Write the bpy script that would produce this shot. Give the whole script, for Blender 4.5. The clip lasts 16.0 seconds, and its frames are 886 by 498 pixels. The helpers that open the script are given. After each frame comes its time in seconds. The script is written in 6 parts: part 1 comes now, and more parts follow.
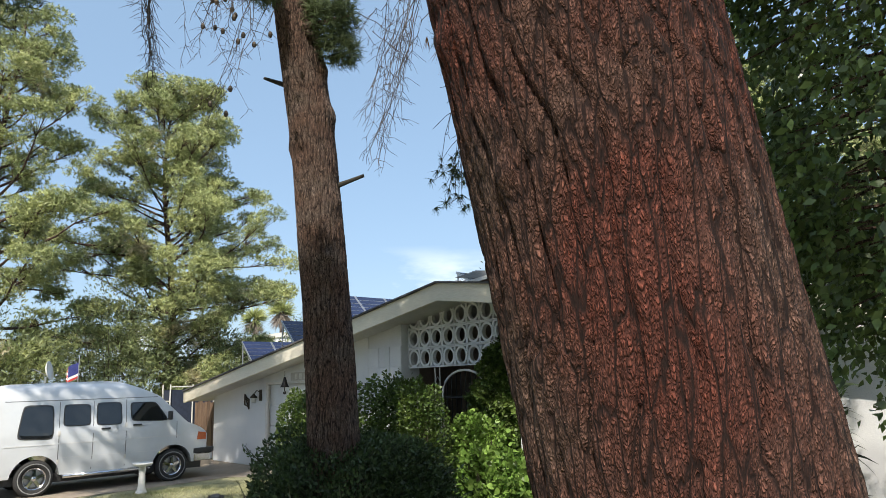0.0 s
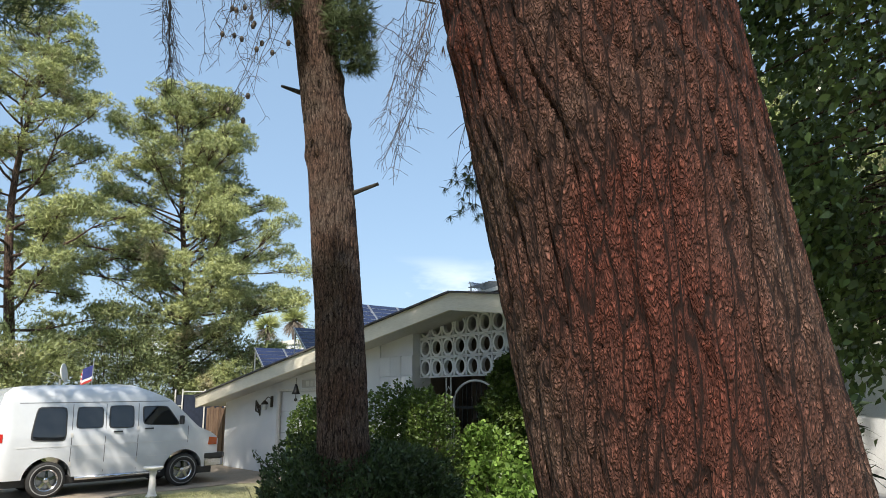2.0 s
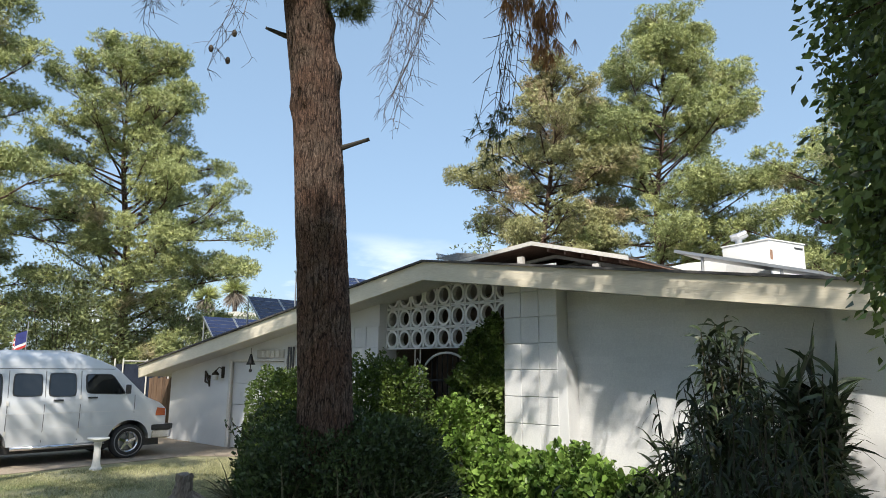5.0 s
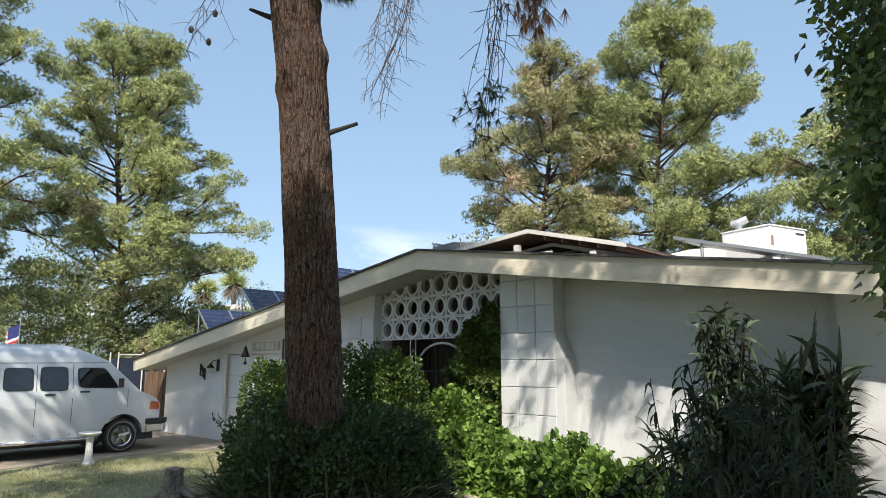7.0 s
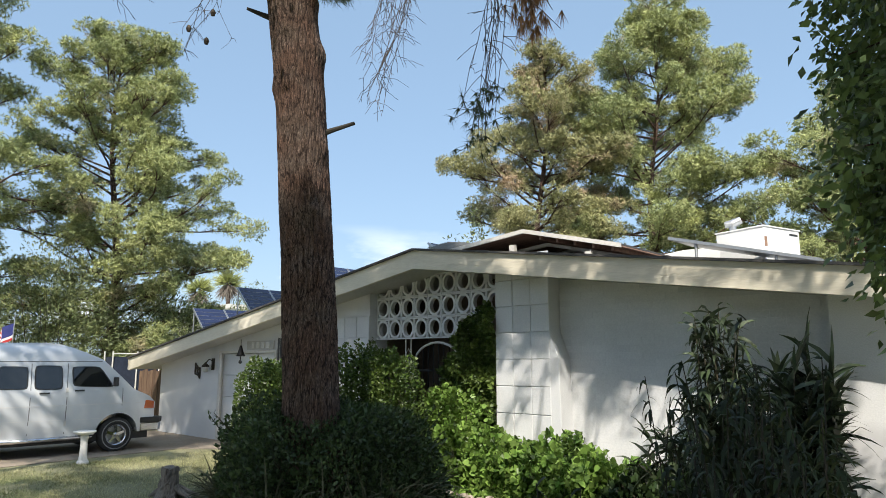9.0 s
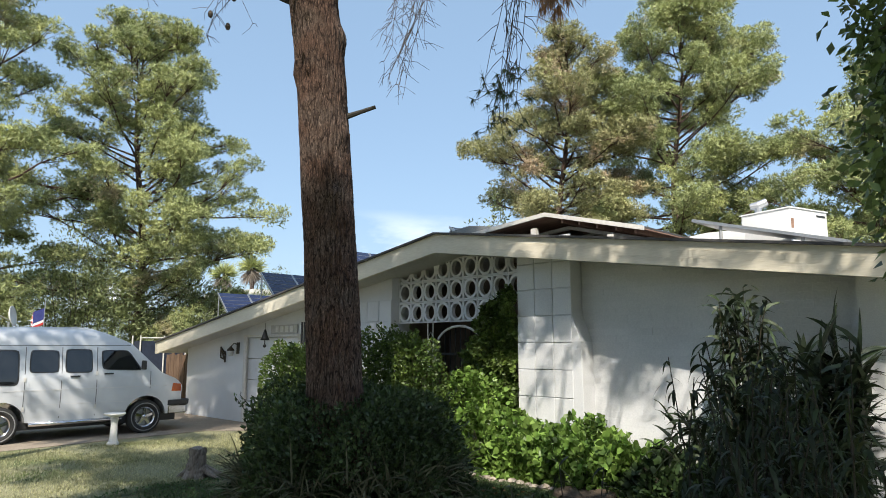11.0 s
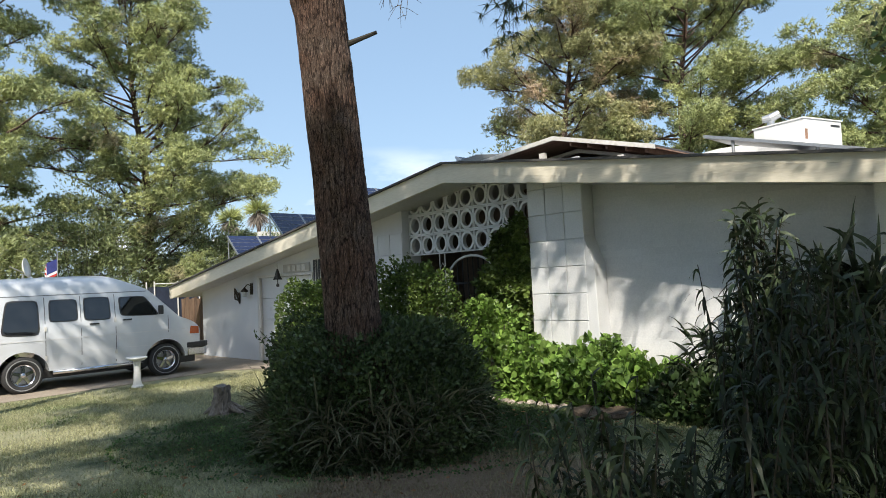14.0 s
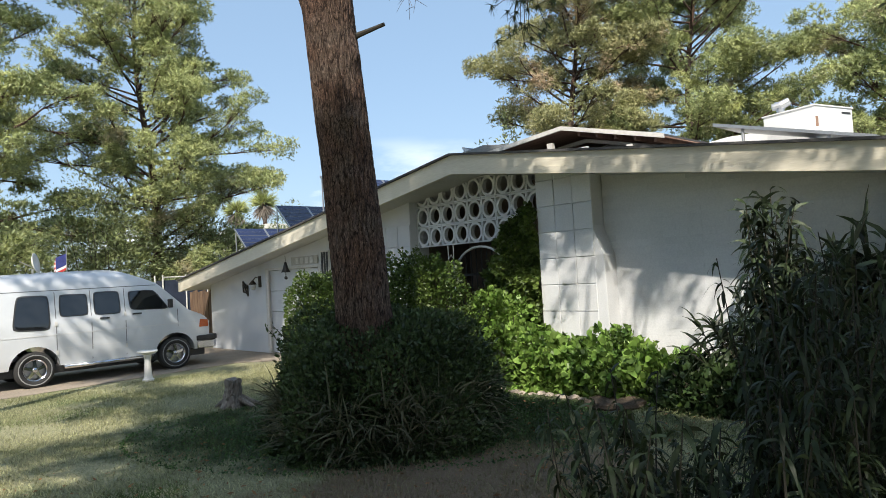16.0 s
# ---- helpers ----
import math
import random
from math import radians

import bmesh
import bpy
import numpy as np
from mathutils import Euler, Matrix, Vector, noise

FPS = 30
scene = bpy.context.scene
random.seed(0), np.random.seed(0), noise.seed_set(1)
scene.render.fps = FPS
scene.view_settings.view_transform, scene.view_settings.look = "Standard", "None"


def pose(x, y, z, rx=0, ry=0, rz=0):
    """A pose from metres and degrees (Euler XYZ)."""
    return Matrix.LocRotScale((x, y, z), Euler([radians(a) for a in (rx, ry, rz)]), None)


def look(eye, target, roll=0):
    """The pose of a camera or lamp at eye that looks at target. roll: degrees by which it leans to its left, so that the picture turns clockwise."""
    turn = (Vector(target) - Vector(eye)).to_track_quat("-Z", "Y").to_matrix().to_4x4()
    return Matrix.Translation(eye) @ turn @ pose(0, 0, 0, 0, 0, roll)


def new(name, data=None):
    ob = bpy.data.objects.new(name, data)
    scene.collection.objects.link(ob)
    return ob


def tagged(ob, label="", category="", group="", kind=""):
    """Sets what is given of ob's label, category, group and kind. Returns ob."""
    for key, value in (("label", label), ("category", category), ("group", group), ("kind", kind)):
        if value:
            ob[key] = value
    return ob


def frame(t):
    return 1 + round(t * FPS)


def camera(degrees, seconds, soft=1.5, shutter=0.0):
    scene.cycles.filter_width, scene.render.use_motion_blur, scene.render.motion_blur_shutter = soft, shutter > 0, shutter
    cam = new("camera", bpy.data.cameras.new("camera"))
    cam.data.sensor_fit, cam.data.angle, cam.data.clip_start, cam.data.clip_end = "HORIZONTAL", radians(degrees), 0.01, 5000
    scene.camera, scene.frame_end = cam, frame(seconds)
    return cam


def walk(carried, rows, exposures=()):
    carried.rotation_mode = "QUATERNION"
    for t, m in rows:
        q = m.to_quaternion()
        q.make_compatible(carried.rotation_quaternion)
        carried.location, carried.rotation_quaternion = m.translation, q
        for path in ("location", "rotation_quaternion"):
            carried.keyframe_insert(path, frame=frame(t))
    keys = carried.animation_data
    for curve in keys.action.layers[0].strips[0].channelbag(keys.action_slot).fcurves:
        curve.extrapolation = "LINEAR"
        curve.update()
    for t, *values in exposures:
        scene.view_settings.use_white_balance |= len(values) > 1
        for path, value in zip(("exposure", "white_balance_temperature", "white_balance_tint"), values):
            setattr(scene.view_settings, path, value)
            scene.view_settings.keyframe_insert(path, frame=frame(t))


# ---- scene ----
cam = camera(66.0, 16.0, soft=0.9)
PATH = [
    (0, (8.092, -9.07, 2.029), (6.645, -7.743, 2.416), -1.8),
    (0.5, (8.097, -9.075, 2.026), (6.632, -7.783, 2.456), -1.4),
    (1, (8.103, -9.079, 2.024), (6.628, -7.8, 2.459), -1.1),
    (1.5, (8.099, -9.069, 2.021), (6.626, -7.785, 2.45), -0.9),
    (2, (8.093, -9.063, 2.017), (6.625, -7.77, 2.434), -0.6),
    (2.5, (8.08, -9.058, 2.015), (6.614, -7.76, 2.419), -0.4),
    (3, (8.001, -9.065, 2.024), (6.587, -7.713, 2.439), -0.6),
    (3.5, (7.852, -9.1, 2.023), (6.509, -7.677, 2.436), -0.7),
    (4, (7.673, -9.076, 2.01), (6.343, -7.634, 2.397), 0.1),
    (4.5, (7.49, -9.19, 1.955), (6.14, -7.765, 2.341), 0.5),
    (4.7, (7.37, -9.21, 1.94), (6.019, -7.783, 2.31), 0.5),
    (6.8, (7.224, -8.97, 1.9), (5.854, -7.55, 2.228), -0.0),
    (7, (7.226, -8.964, 1.913), (5.867, -7.534, 2.243), -0.1),
    (7.5, (7.236, -8.988, 1.894), (5.893, -7.544, 2.232), -0.2),
    (8, (7.234, -8.994, 1.899), (5.896, -7.546, 2.235), -0.0),
    (8.5, (7.238, -8.996, 1.901), (5.895, -7.551, 2.234), 0.0),
    (11, (7.24, -9.005, 1.884), (5.842, -7.603, 2.17), -0.0),
    (11.5, (7.159, -8.991, 1.872), (5.735, -7.606, 2.102), -0.6),
    (12, (7.154, -9.0, 1.887), (5.714, -7.628, 2.105), -0.9),
    (12.5, (7.147, -8.957, 1.848), (5.756, -7.532, 2.026), -1.0),
    (13, (7.15, -8.99, 1.836), (5.755, -7.563, 1.975), -1.2),
    (13.5, (7.156, -9.009, 1.834), (5.746, -7.597, 1.97), -1.8),
    (14, (7.128, -9.009, 1.82), (5.703, -7.609, 1.915), -2.8),
    (14.5, (7.104, -9.012, 1.843), (5.67, -7.621, 1.931), -3.3),
    (15, (7.114, -9.015, 1.848), (5.675, -7.629, 1.95), -3.7),
    (15.5, (7.119, -9.013, 1.834), (5.69, -7.617, 1.924), -3.5),
    (16, (7.083, -9.036, 1.85), (5.645, -7.648, 1.917), -3.3),
]
walk(cam, [(t, look(eye, target, roll)) for t, eye, target, roll in PATH], exposures=((0.0, 0.50), (16.0, 0.50)))

# ---- world, sun, exposure ----
SUN = Vector((0.8, -1.0, 1.39)).normalized()
world = bpy.data.worlds.new("sky")
scene.world = world
world.use_nodes = True
wn, wl = world.node_tree.nodes, world.node_tree.links
wn.clear()
w_out, w_bg, w_sky = wn.new("ShaderNodeOutputWorld"), wn.new("ShaderNodeBackground"), wn.new("ShaderNodeTexSky")
w_sky.sky_type, w_sky.sun_disc = "NISHITA", False
w_sky.sun_elevation = math.asin(SUN.z)
w_sky.sun_rotation = math.atan2(SUN.x, SUN.y)
w_sky.air_density, w_sky.dust_density, w_sky.ozone_density = 1.0, 1.6, 1.0
# a low bank of fair-weather cloud
w_tc, w_map, w_noise, w_ramp = wn.new("ShaderNodeTexCoord"), wn.new("ShaderNodeMapping"), wn.new("ShaderNodeTexNoise"), wn.new("ShaderNodeMapRange")
w_sep, w_low, w_mul, w_mix = wn.new("ShaderNodeSeparateXYZ"), wn.new("ShaderNodeMapRange"), wn.new("ShaderNodeMath"), wn.new("ShaderNodeMixRGB")
w_map.inputs["Scale"].default_value = (3.2, 3.2, 11.0)
w_noise.inputs["Scale"].default_value, w_noise.inputs["Detail"].default_value = 1.6, 7.0
wl.new(w_tc.outputs["Generated"], w_map.inputs["Vector"])
wl.new(w_map.outputs["Vector"], w_noise.inputs["Vector"])
wl.new(w_noise.outputs["Fac"], w_ramp.inputs["Value"])
w_ramp.inputs["From Min"].default_value, w_ramp.inputs["From Max"].default_value = 0.56, 0.70
wl.new(w_tc.outputs["Generated"], w_sep.inputs["Vector"])
wl.new(w_sep.outputs["Z"], w_low.inputs["Value"])
w_low.inputs["From Min"].default_value, w_low.inputs["From Max"].default_value = 0.12, 0.20
w_low.inputs["To Min"].default_value, w_low.inputs["To Max"].default_value = 0.95, 0.0
w_mul.operation = "MULTIPLY"
wl.new(w_ramp.outputs["Result"], w_mul.inputs[0])
wl.new(w_low.outputs["Result"], w_mul.inputs[1])
wl.new(w_mul.outputs["Value"], w_mix.inputs["Fac"])
# thin even haze over the whole sky
w_haze = wn.new("ShaderNodeMixRGB")
w_haze.inputs["Fac"].default_value = 0.55
w_haze.inputs["Color2"].default_value = (2.35, 3.5, 4.85, 1)
wl.new(w_sky.outputs["Color"], w_haze.inputs["Color1"])
wl.new(w_haze.outputs["Color"], w_mix.inputs["Color1"])
w_mix.inputs["Color2"].default_value = (8.5, 8.6, 9.2, 1)
wl.new(w_mix.outputs["Color"], w_bg.inputs["Color"])
w_bg.inputs["Strength"].default_value = 0.135
wl.new(w_bg.outputs["Background"], w_out.inputs["Surface"])
sun_data = bpy.data.lights.new("sun", "SUN")
sun_data.energy, sun_data.angle, sun_data.color = 4.7, radians(0.53), (1.0, 0.93, 0.82)
sun = new("sun", sun_data)
sun.matrix_world = look(SUN * 60, (0, 0, 0))

# ---- materials ----


def mat(name, low, high, rough=0.8, scale=1.5, fine=25.0, mix=0.5, bump=0.25, depth=0.02, metal=0.0, island=0.0, obj=0.0, thin=0.0, stretch=(1, 1, 1), spec=0.5, third=None, coat=0.0, sharp=0.18):
    """A surface that varies between two colours at two scales, with a fine relief.
    island and obj: brightness change from piece to piece; thin: light that passes through a leaf; third: colour of large stains."""
    m = bpy.data.materials.new(name)
    m.use_nodes = True
    n, l = m.node_tree.nodes, m.node_tree.links
    bsdf, out = n["Principled BSDF"], n["Material Output"]
    geo, mp = n.new("ShaderNodeNewGeometry"), n.new("ShaderNodeMapping")
    l.new(geo.outputs["Position"], mp.inputs["Vector"])
    mp.inputs["Scale"].default_value = stretch
    big, small = n.new("ShaderNodeTexNoise"), n.new("ShaderNodeTexNoise")
    big.inputs["Scale"].default_value, big.inputs["Detail"].default_value = scale, 4
    small.inputs["Scale"].default_value, small.inputs["Detail"].default_value = fine, 5
    l.new(mp.outputs["Vector"], big.inputs["Vector"])
    l.new(mp.outputs["Vector"], small.inputs["Vector"])
    blend = n.new("ShaderNodeMix")
    blend.data_type = "FLOAT"
    blend.inputs[0].default_value = mix
    l.new(big.outputs["Fac"], blend.inputs[2])
    l.new(small.outputs["Fac"], blend.inputs[3])
    span = n.new("ShaderNodeMapRange")
    span.inputs["From Min"].default_value, span.inputs["From Max"].default_value = 0.5 - sharp, 0.5 + sharp
    l.new(blend.outputs[0], span.inputs["Value"])
    col = n.new("ShaderNodeMixRGB")
    col.inputs["Color1"].default_value, col.inputs["Color2"].default_value = (*low, 1), (*high, 1)
    l.new(span.outputs["Result"], col.inputs["Fac"])
    colour = col.outputs["Color"]
    if third:
        stain, edge, over = n.new("ShaderNodeTexNoise"), n.new("ShaderNodeMapRange"), n.new("ShaderNodeMixRGB")
        stain.inputs["Scale"].default_value, stain.inputs["Detail"].default_value = third[3], 3
        l.new(geo.outputs["Position"], stain.inputs["Vector"])
        edge.inputs["From Min"].default_value, edge.inputs["From Max"].default_value = third[4], third[4] + 0.12
        l.new(stain.outputs["Fac"], edge.inputs["Value"])
        l.new(edge.outputs["Result"], over.inputs["Fac"])
        l.new(colour, over.inputs["Color1"])
        over.inputs["Color2"].default_value = (*third[:3], 1)
        colour = over.outputs["Color"]
    for amount, node, socket in ((island, "ShaderNodeNewGeometry", "Random Per Island"), (obj, "ShaderNodeObjectInfo", "Random")):
        if amount:
            src, rng, hsv = n.new(node), n.new("ShaderNodeMapRange"), n.new("ShaderNodeHueSaturation")
            rng.inputs["To Min"].default_value, rng.inputs["To Max"].default_value = 1 - amount, 1 + amount
            l.new(src.outputs[socket], rng.inputs["Value"])
            l.new(rng.outputs["Result"], hsv.inputs["Value"])
            l.new(colour, hsv.inputs["Color"])
            colour = hsv.outputs["Color"]
    l.new(colour, bsdf.inputs["Base Color"])
    bsdf.inputs["Roughness"].default_value, bsdf.inputs["Metallic"].default_value = rough, metal
    bsdf.inputs["Specular IOR Level"].default_value = spec
    bsdf.inputs["Coat Weight"].default_value = coat
    if bump:
        bp = n.new("ShaderNodeBump")
        bp.inputs["Strength"].default_value, bp.inputs["Distance"].default_value = bump, depth
        l.new(small.outputs["Fac"], bp.inputs["Height"])
        l.new(bp.outputs["Normal"], bsdf.inputs["Normal"])
    if thin:
        tr, mx = n.new("ShaderNodeBsdfTranslucent"), n.new("ShaderNodeMixShader")
        mx.inputs["Fac"].default_value = thin
        l.new(colour, tr.inputs["Color"])
        l.new(bsdf.outputs["BSDF"], mx.inputs[1])
        l.new(tr.outputs["BSDF"], mx.inputs[2])
        l.new(mx.outputs["Shader"], out.inputs["Surface"])
    return m


M_LAWN = mat("dry_lawn", (0.15, 0.15, 0.070), (0.44, 0.42, 0.255), 0.95, 0.9, 38, 0.62, 0.9, 0.05, third=(0.11, 0.14, 0.045, 0.45, 0.56))
M_CLOVERLEAF = mat("clover_leaves", (0.032, 0.075, 0.020), (0.095, 0.17, 0.045), 0.6, 1.5, 9, 0.5, 0, island=0.5, thin=0.2)
M_BLADE = mat("grass_blades", (0.18, 0.20, 0.085), (0.48, 0.46, 0.275), 0.8, 0.7, 6, 0.3, 0, island=0.45, thin=0.25, third=(0.06, 0.12, 0.025, 0.28, 0.52))
M_DRIVE = mat("driveway_concrete", (0.20, 0.16, 0.12), (0.38, 0.32, 0.25), 0.9, 0.9, 30, 0.5, 0.4)
M_WHITE = mat("white_painted_block", (0.58, 0.59, 0.60), (0.73, 0.73, 0.73), 0.75, 1.2, 45, 0.5, 0.35, 0.01, obj=0.03)
M_STUCCO = mat("white_painted_wall", (0.56, 0.57, 0.58), (0.72, 0.72, 0.72), 0.8, 0.8, 60, 0.5, 0.3, 0.01, third=(0.52, 0.52, 0.53, 0.6, 0.6))
M_MORTAR = mat("painted_mortar", (0.56, 0.57, 0.58), (0.68, 0.68, 0.69), 0.9, 2, 60)
M_FASCIA = mat("cream_fascia_paint", (0.58, 0.53, 0.42), (0.74, 0.69, 0.57), 0.6, 1.0, 18, 0.5, 0.15, stretch=(0.4, 1, 3))
M_SOFFIT = mat("soffit_paint", (0.46, 0.45, 0.43), (0.58, 0.57, 0.55), 0.8, 1.5, 20)
M_ROOF = mat("dark_roofing", (0.05, 0.05, 0.055), (0.11, 0.105, 0.10), 0.95, 1.5, 60, 0.5, 0.6)
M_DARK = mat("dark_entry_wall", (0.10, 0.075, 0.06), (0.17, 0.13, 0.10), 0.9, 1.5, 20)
M_IRON = mat("black_iron", (0.015, 0.015, 0.016), (0.03, 0.03, 0.03), 0.5, 3, 40, metal=0.6)
M_RUST = mat("weathered_rafter_wood", (0.20, 0.11, 0.07), (0.36, 0.22, 0.15), 0.85, 2, 20, stretch=(1, 1, 3))
M_TRIM = mat("aged_white_trim", (0.52, 0.50, 0.46), (0.72, 0.70, 0.66), 0.7, 1.5, 25)
M_GARAGE = mat("garage_door_paint", (0.60, 0.61, 0.63), (0.70, 0.71, 0.72), 0.5, 0.8, 30, bump=0.1)
M_SOLAR = mat("solar_glass", (0.012, 0.018, 0.05), (0.025, 0.035, 0.09), 0.25, 0.8, 8, bump=0.05, spec=0.6)
M_ALU = mat("aluminium", (0.45, 0.46, 0.47), (0.6, 0.6, 0.62), 0.4, 2, 30, metal=0.8, bump=0.05)
M_COOLER = mat("cooler_enamel", (0.74, 0.74, 0.72), (0.84, 0.83, 0.80), 0.5, 1.0, 20, bump=0.1)
M_FENCE = mat("fence_wood", (0.075, 0.045, 0.03), (0.18, 0.115, 0.075), 0.85, 2, 14, stretch=(4, 4, 0.6), obj=0.25)
M_VAN = mat("white_van_paint", (0.62, 0.64, 0.67), (0.69, 0.71, 0.73), 0.22, 0.8, 6, bump=0.0, coat=0.6)
M_VANGAP = mat("van_seam", (0.10, 0.10, 0.11), (0.16, 0.16, 0.17), 0.7, 3, 30, bump=0)
M_GLASS = mat("tinted_glass", (0.008, 0.010, 0.012), (0.02, 0.022, 0.025), 0.02, 1, 6, bump=0, spec=0.7, coat=0.25)
M_TYRE = mat("tyre_rubber", (0.018, 0.018, 0.018), (0.04, 0.04, 0.04), 0.85, 3, 40)
M_TYREWHITE = mat("tyre_white_letter", (0.16, 0.16, 0.16), (0.34, 0.34, 0.34), 0.8, 5, 40)
M_CHROME = mat("chrome", (0.55, 0.56, 0.58), (0.70, 0.70, 0.72), 0.15, 3, 30, metal=1.0, bump=0)
M_PLASTIC = mat("black_plastic", (0.02, 0.02, 0.022), (0.05, 0.05, 0.05), 0.55, 3, 40)
M_AMBER = mat("amber_lens", (0.42, 0.07, 0.012), (0.58, 0.13, 0.02), 0.2, 4, 30, bump=0)
M_REDLENS = mat("red_lens", (0.35, 0.01, 0.01), (0.5, 0.03, 0.02), 0.2, 4, 30, bump=0)


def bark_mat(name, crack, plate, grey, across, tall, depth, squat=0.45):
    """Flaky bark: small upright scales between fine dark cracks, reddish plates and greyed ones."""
    m = bpy.data.materials.new(name)
    m.use_nodes = True
    n, l = m.node_tree.nodes, m.node_tree.links
    bsdf = n["Principled BSDF"]
    geo, mp, warp, mixv = (n.new(k) for k in ("ShaderNodeNewGeometry", "ShaderNodeMapping", "ShaderNodeTexNoise", "ShaderNodeVectorMath"))
    l.new(geo.outputs["Position"], mp.inputs["Vector"])
    mp.inputs["Scale"].default_value = (across, across, tall)
    warp.inputs["Scale"].default_value, warp.inputs["Detail"].default_value = 1.1, 4
    l.new(mp.outputs["Vector"], warp.inputs["Vector"])
    mixv.operation = "MULTIPLY_ADD"
    mixv.inputs[1].default_value = (1.1, 1.1, 1.1)
    l.new(warp.outputs["Color"], mixv.inputs[0])
    l.new(mp.outputs["Vector"], mixv.inputs[2])
    flake, mixf = n.new("ShaderNodeMapping"), n.new("ShaderNodeVectorMath")
    flake.inputs["Scale"].default_value = (across, across, across * squat)
    mixf.operation = "MULTIPLY_ADD"
    mixf.inputs[1].default_value = (1.3, 1.3, 1.3)
    l.new(geo.outputs["Position"], flake.inputs["Vector"])
    l.new(warp.outputs["Color"], mixf.inputs[0])
    l.new(flake.outputs["Vector"], mixf.inputs[2])
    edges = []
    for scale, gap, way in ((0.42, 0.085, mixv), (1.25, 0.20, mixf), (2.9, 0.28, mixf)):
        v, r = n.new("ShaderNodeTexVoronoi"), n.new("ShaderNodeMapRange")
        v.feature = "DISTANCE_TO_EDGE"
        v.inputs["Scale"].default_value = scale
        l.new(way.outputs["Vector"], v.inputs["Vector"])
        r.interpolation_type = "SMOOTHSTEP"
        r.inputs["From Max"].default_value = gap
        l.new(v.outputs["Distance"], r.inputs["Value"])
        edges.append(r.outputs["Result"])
    def math_node(op, a, b):
        k = n.new("ShaderNodeMath")
        k.operation = op
        for i, x in enumerate((a, b)):
            if isinstance(x, float):
                k.inputs[i].default_value = x
            else:
                l.new(x, k.inputs[i])
        return k.outputs[0]
    fine = n.new("ShaderNodeTexNoise")
    fine.inputs["Scale"].default_value, fine.inputs["Detail"].default_value = 3.0, 6
    l.new(mp.outputs["Vector"], fine.inputs["Vector"])
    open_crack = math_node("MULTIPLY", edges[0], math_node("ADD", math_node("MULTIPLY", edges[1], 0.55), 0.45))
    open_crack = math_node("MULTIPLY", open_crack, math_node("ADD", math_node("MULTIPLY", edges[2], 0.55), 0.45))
    big = n.new("ShaderNodeTexNoise")
    big.inputs["Scale"].default_value, big.inputs["Detail"].default_value = 3.2, 5
    l.new(geo.outputs["Position"], big.inputs["Vector"])
    ramp, tone, col, dark = n.new("ShaderNodeMapRange"), n.new("ShaderNodeMixRGB"), n.new("ShaderNodeMixRGB"), n.new("ShaderNodeMixRGB")
    ramp.inputs["From Min"].default_value, ramp.inputs["From Max"].default_value = 0.40, 0.66
    l.new(big.outputs["Fac"], ramp.inputs["Value"])
    l.new(ramp.outputs["Result"], tone.inputs["Fac"])
    tone.inputs["Color1"].default_value, tone.inputs["Color2"].default_value = (*plate, 1), (*grey, 1)
    l.new(tone.outputs["Color"], dark.inputs["Color1"])
    dark.blend_type = "MULTIPLY"
    dark.inputs["Fac"].default_value = 0.9
    span = n.new("ShaderNodeMapRange")
    span.inputs["From Min"].default_value, span.inputs["From Max"].default_value = 0.3, 0.7
    span.inputs["To Min"].default_value, span.inputs["To Max"].default_value = 0.30, 1.55
    l.new(fine.outputs["Fac"], span.inputs["Value"])
    l.new(span.outputs["Result"], dark.inputs["Color2"])
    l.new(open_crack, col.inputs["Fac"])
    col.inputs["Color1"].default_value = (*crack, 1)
    l.new(dark.outputs["Color"], col.inputs["Color2"])
    l.new(col.outputs["Color"], bsdf.inputs["Base Color"])
    bsdf.inputs["Roughness"].default_value, bsdf.inputs["Specular IOR Level"].default_value = 0.95, 0.25
    bump = n.new("ShaderNodeBump")
    bump.inputs["Strength"].default_value, bump.inputs["Distance"].default_value = 1.0, depth
    l.new(math_node("ADD", open_crack, math_node("MULTIPLY", fine.outputs["Fac"], 0.5)), bump.inputs["Height"])
    l.new(bump.outputs["Normal"], bsdf.inputs["Normal"])
    return m


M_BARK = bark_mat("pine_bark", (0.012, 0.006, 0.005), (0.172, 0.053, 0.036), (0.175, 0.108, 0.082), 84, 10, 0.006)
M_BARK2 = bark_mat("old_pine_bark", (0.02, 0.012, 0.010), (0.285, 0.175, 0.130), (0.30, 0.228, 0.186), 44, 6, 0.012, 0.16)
M_TWIG = mat("bare_twig", (0.035, 0.03, 0.027), (0.10, 0.08, 0.065), 0.9, 4, 40)
M_NEEDLE = mat("pine_needles", (0.148, 0.195, 0.076), (0.51, 0.535, 0.22), 0.5, 0.7, 2.0, 0.4, 0, island=0.4, thin=0.05, third=(0.50, 0.42, 0.28, 0.5, 0.61))
M_SHRUB = mat("background_leaves", (0.10, 0.14, 0.055), (0.32, 0.35, 0.16), 0.55, 0.7, 3.0, 0.4, 0, island=0.55, thin=0.25)
M_NEEDLE_B = mat("brownish_pine_needles", (0.18, 0.195, 0.08), (0.46, 0.44, 0.21), 0.5, 0.7, 2.0, 0.4, 0, island=0.4, thin=0.05, third=(0.48, 0.36, 0.24, 0.5, 0.55))
# darker copy of the pine needles, with crown shade put into the colour
M_NEEDLE_D = mat("shade_tinted_needles", (0.05, 0.075, 0.025), (0.10, 0.13, 0.045), 0.6, 0.5, 2.0, 0.4, 0, island=0.35, thin=0.3)
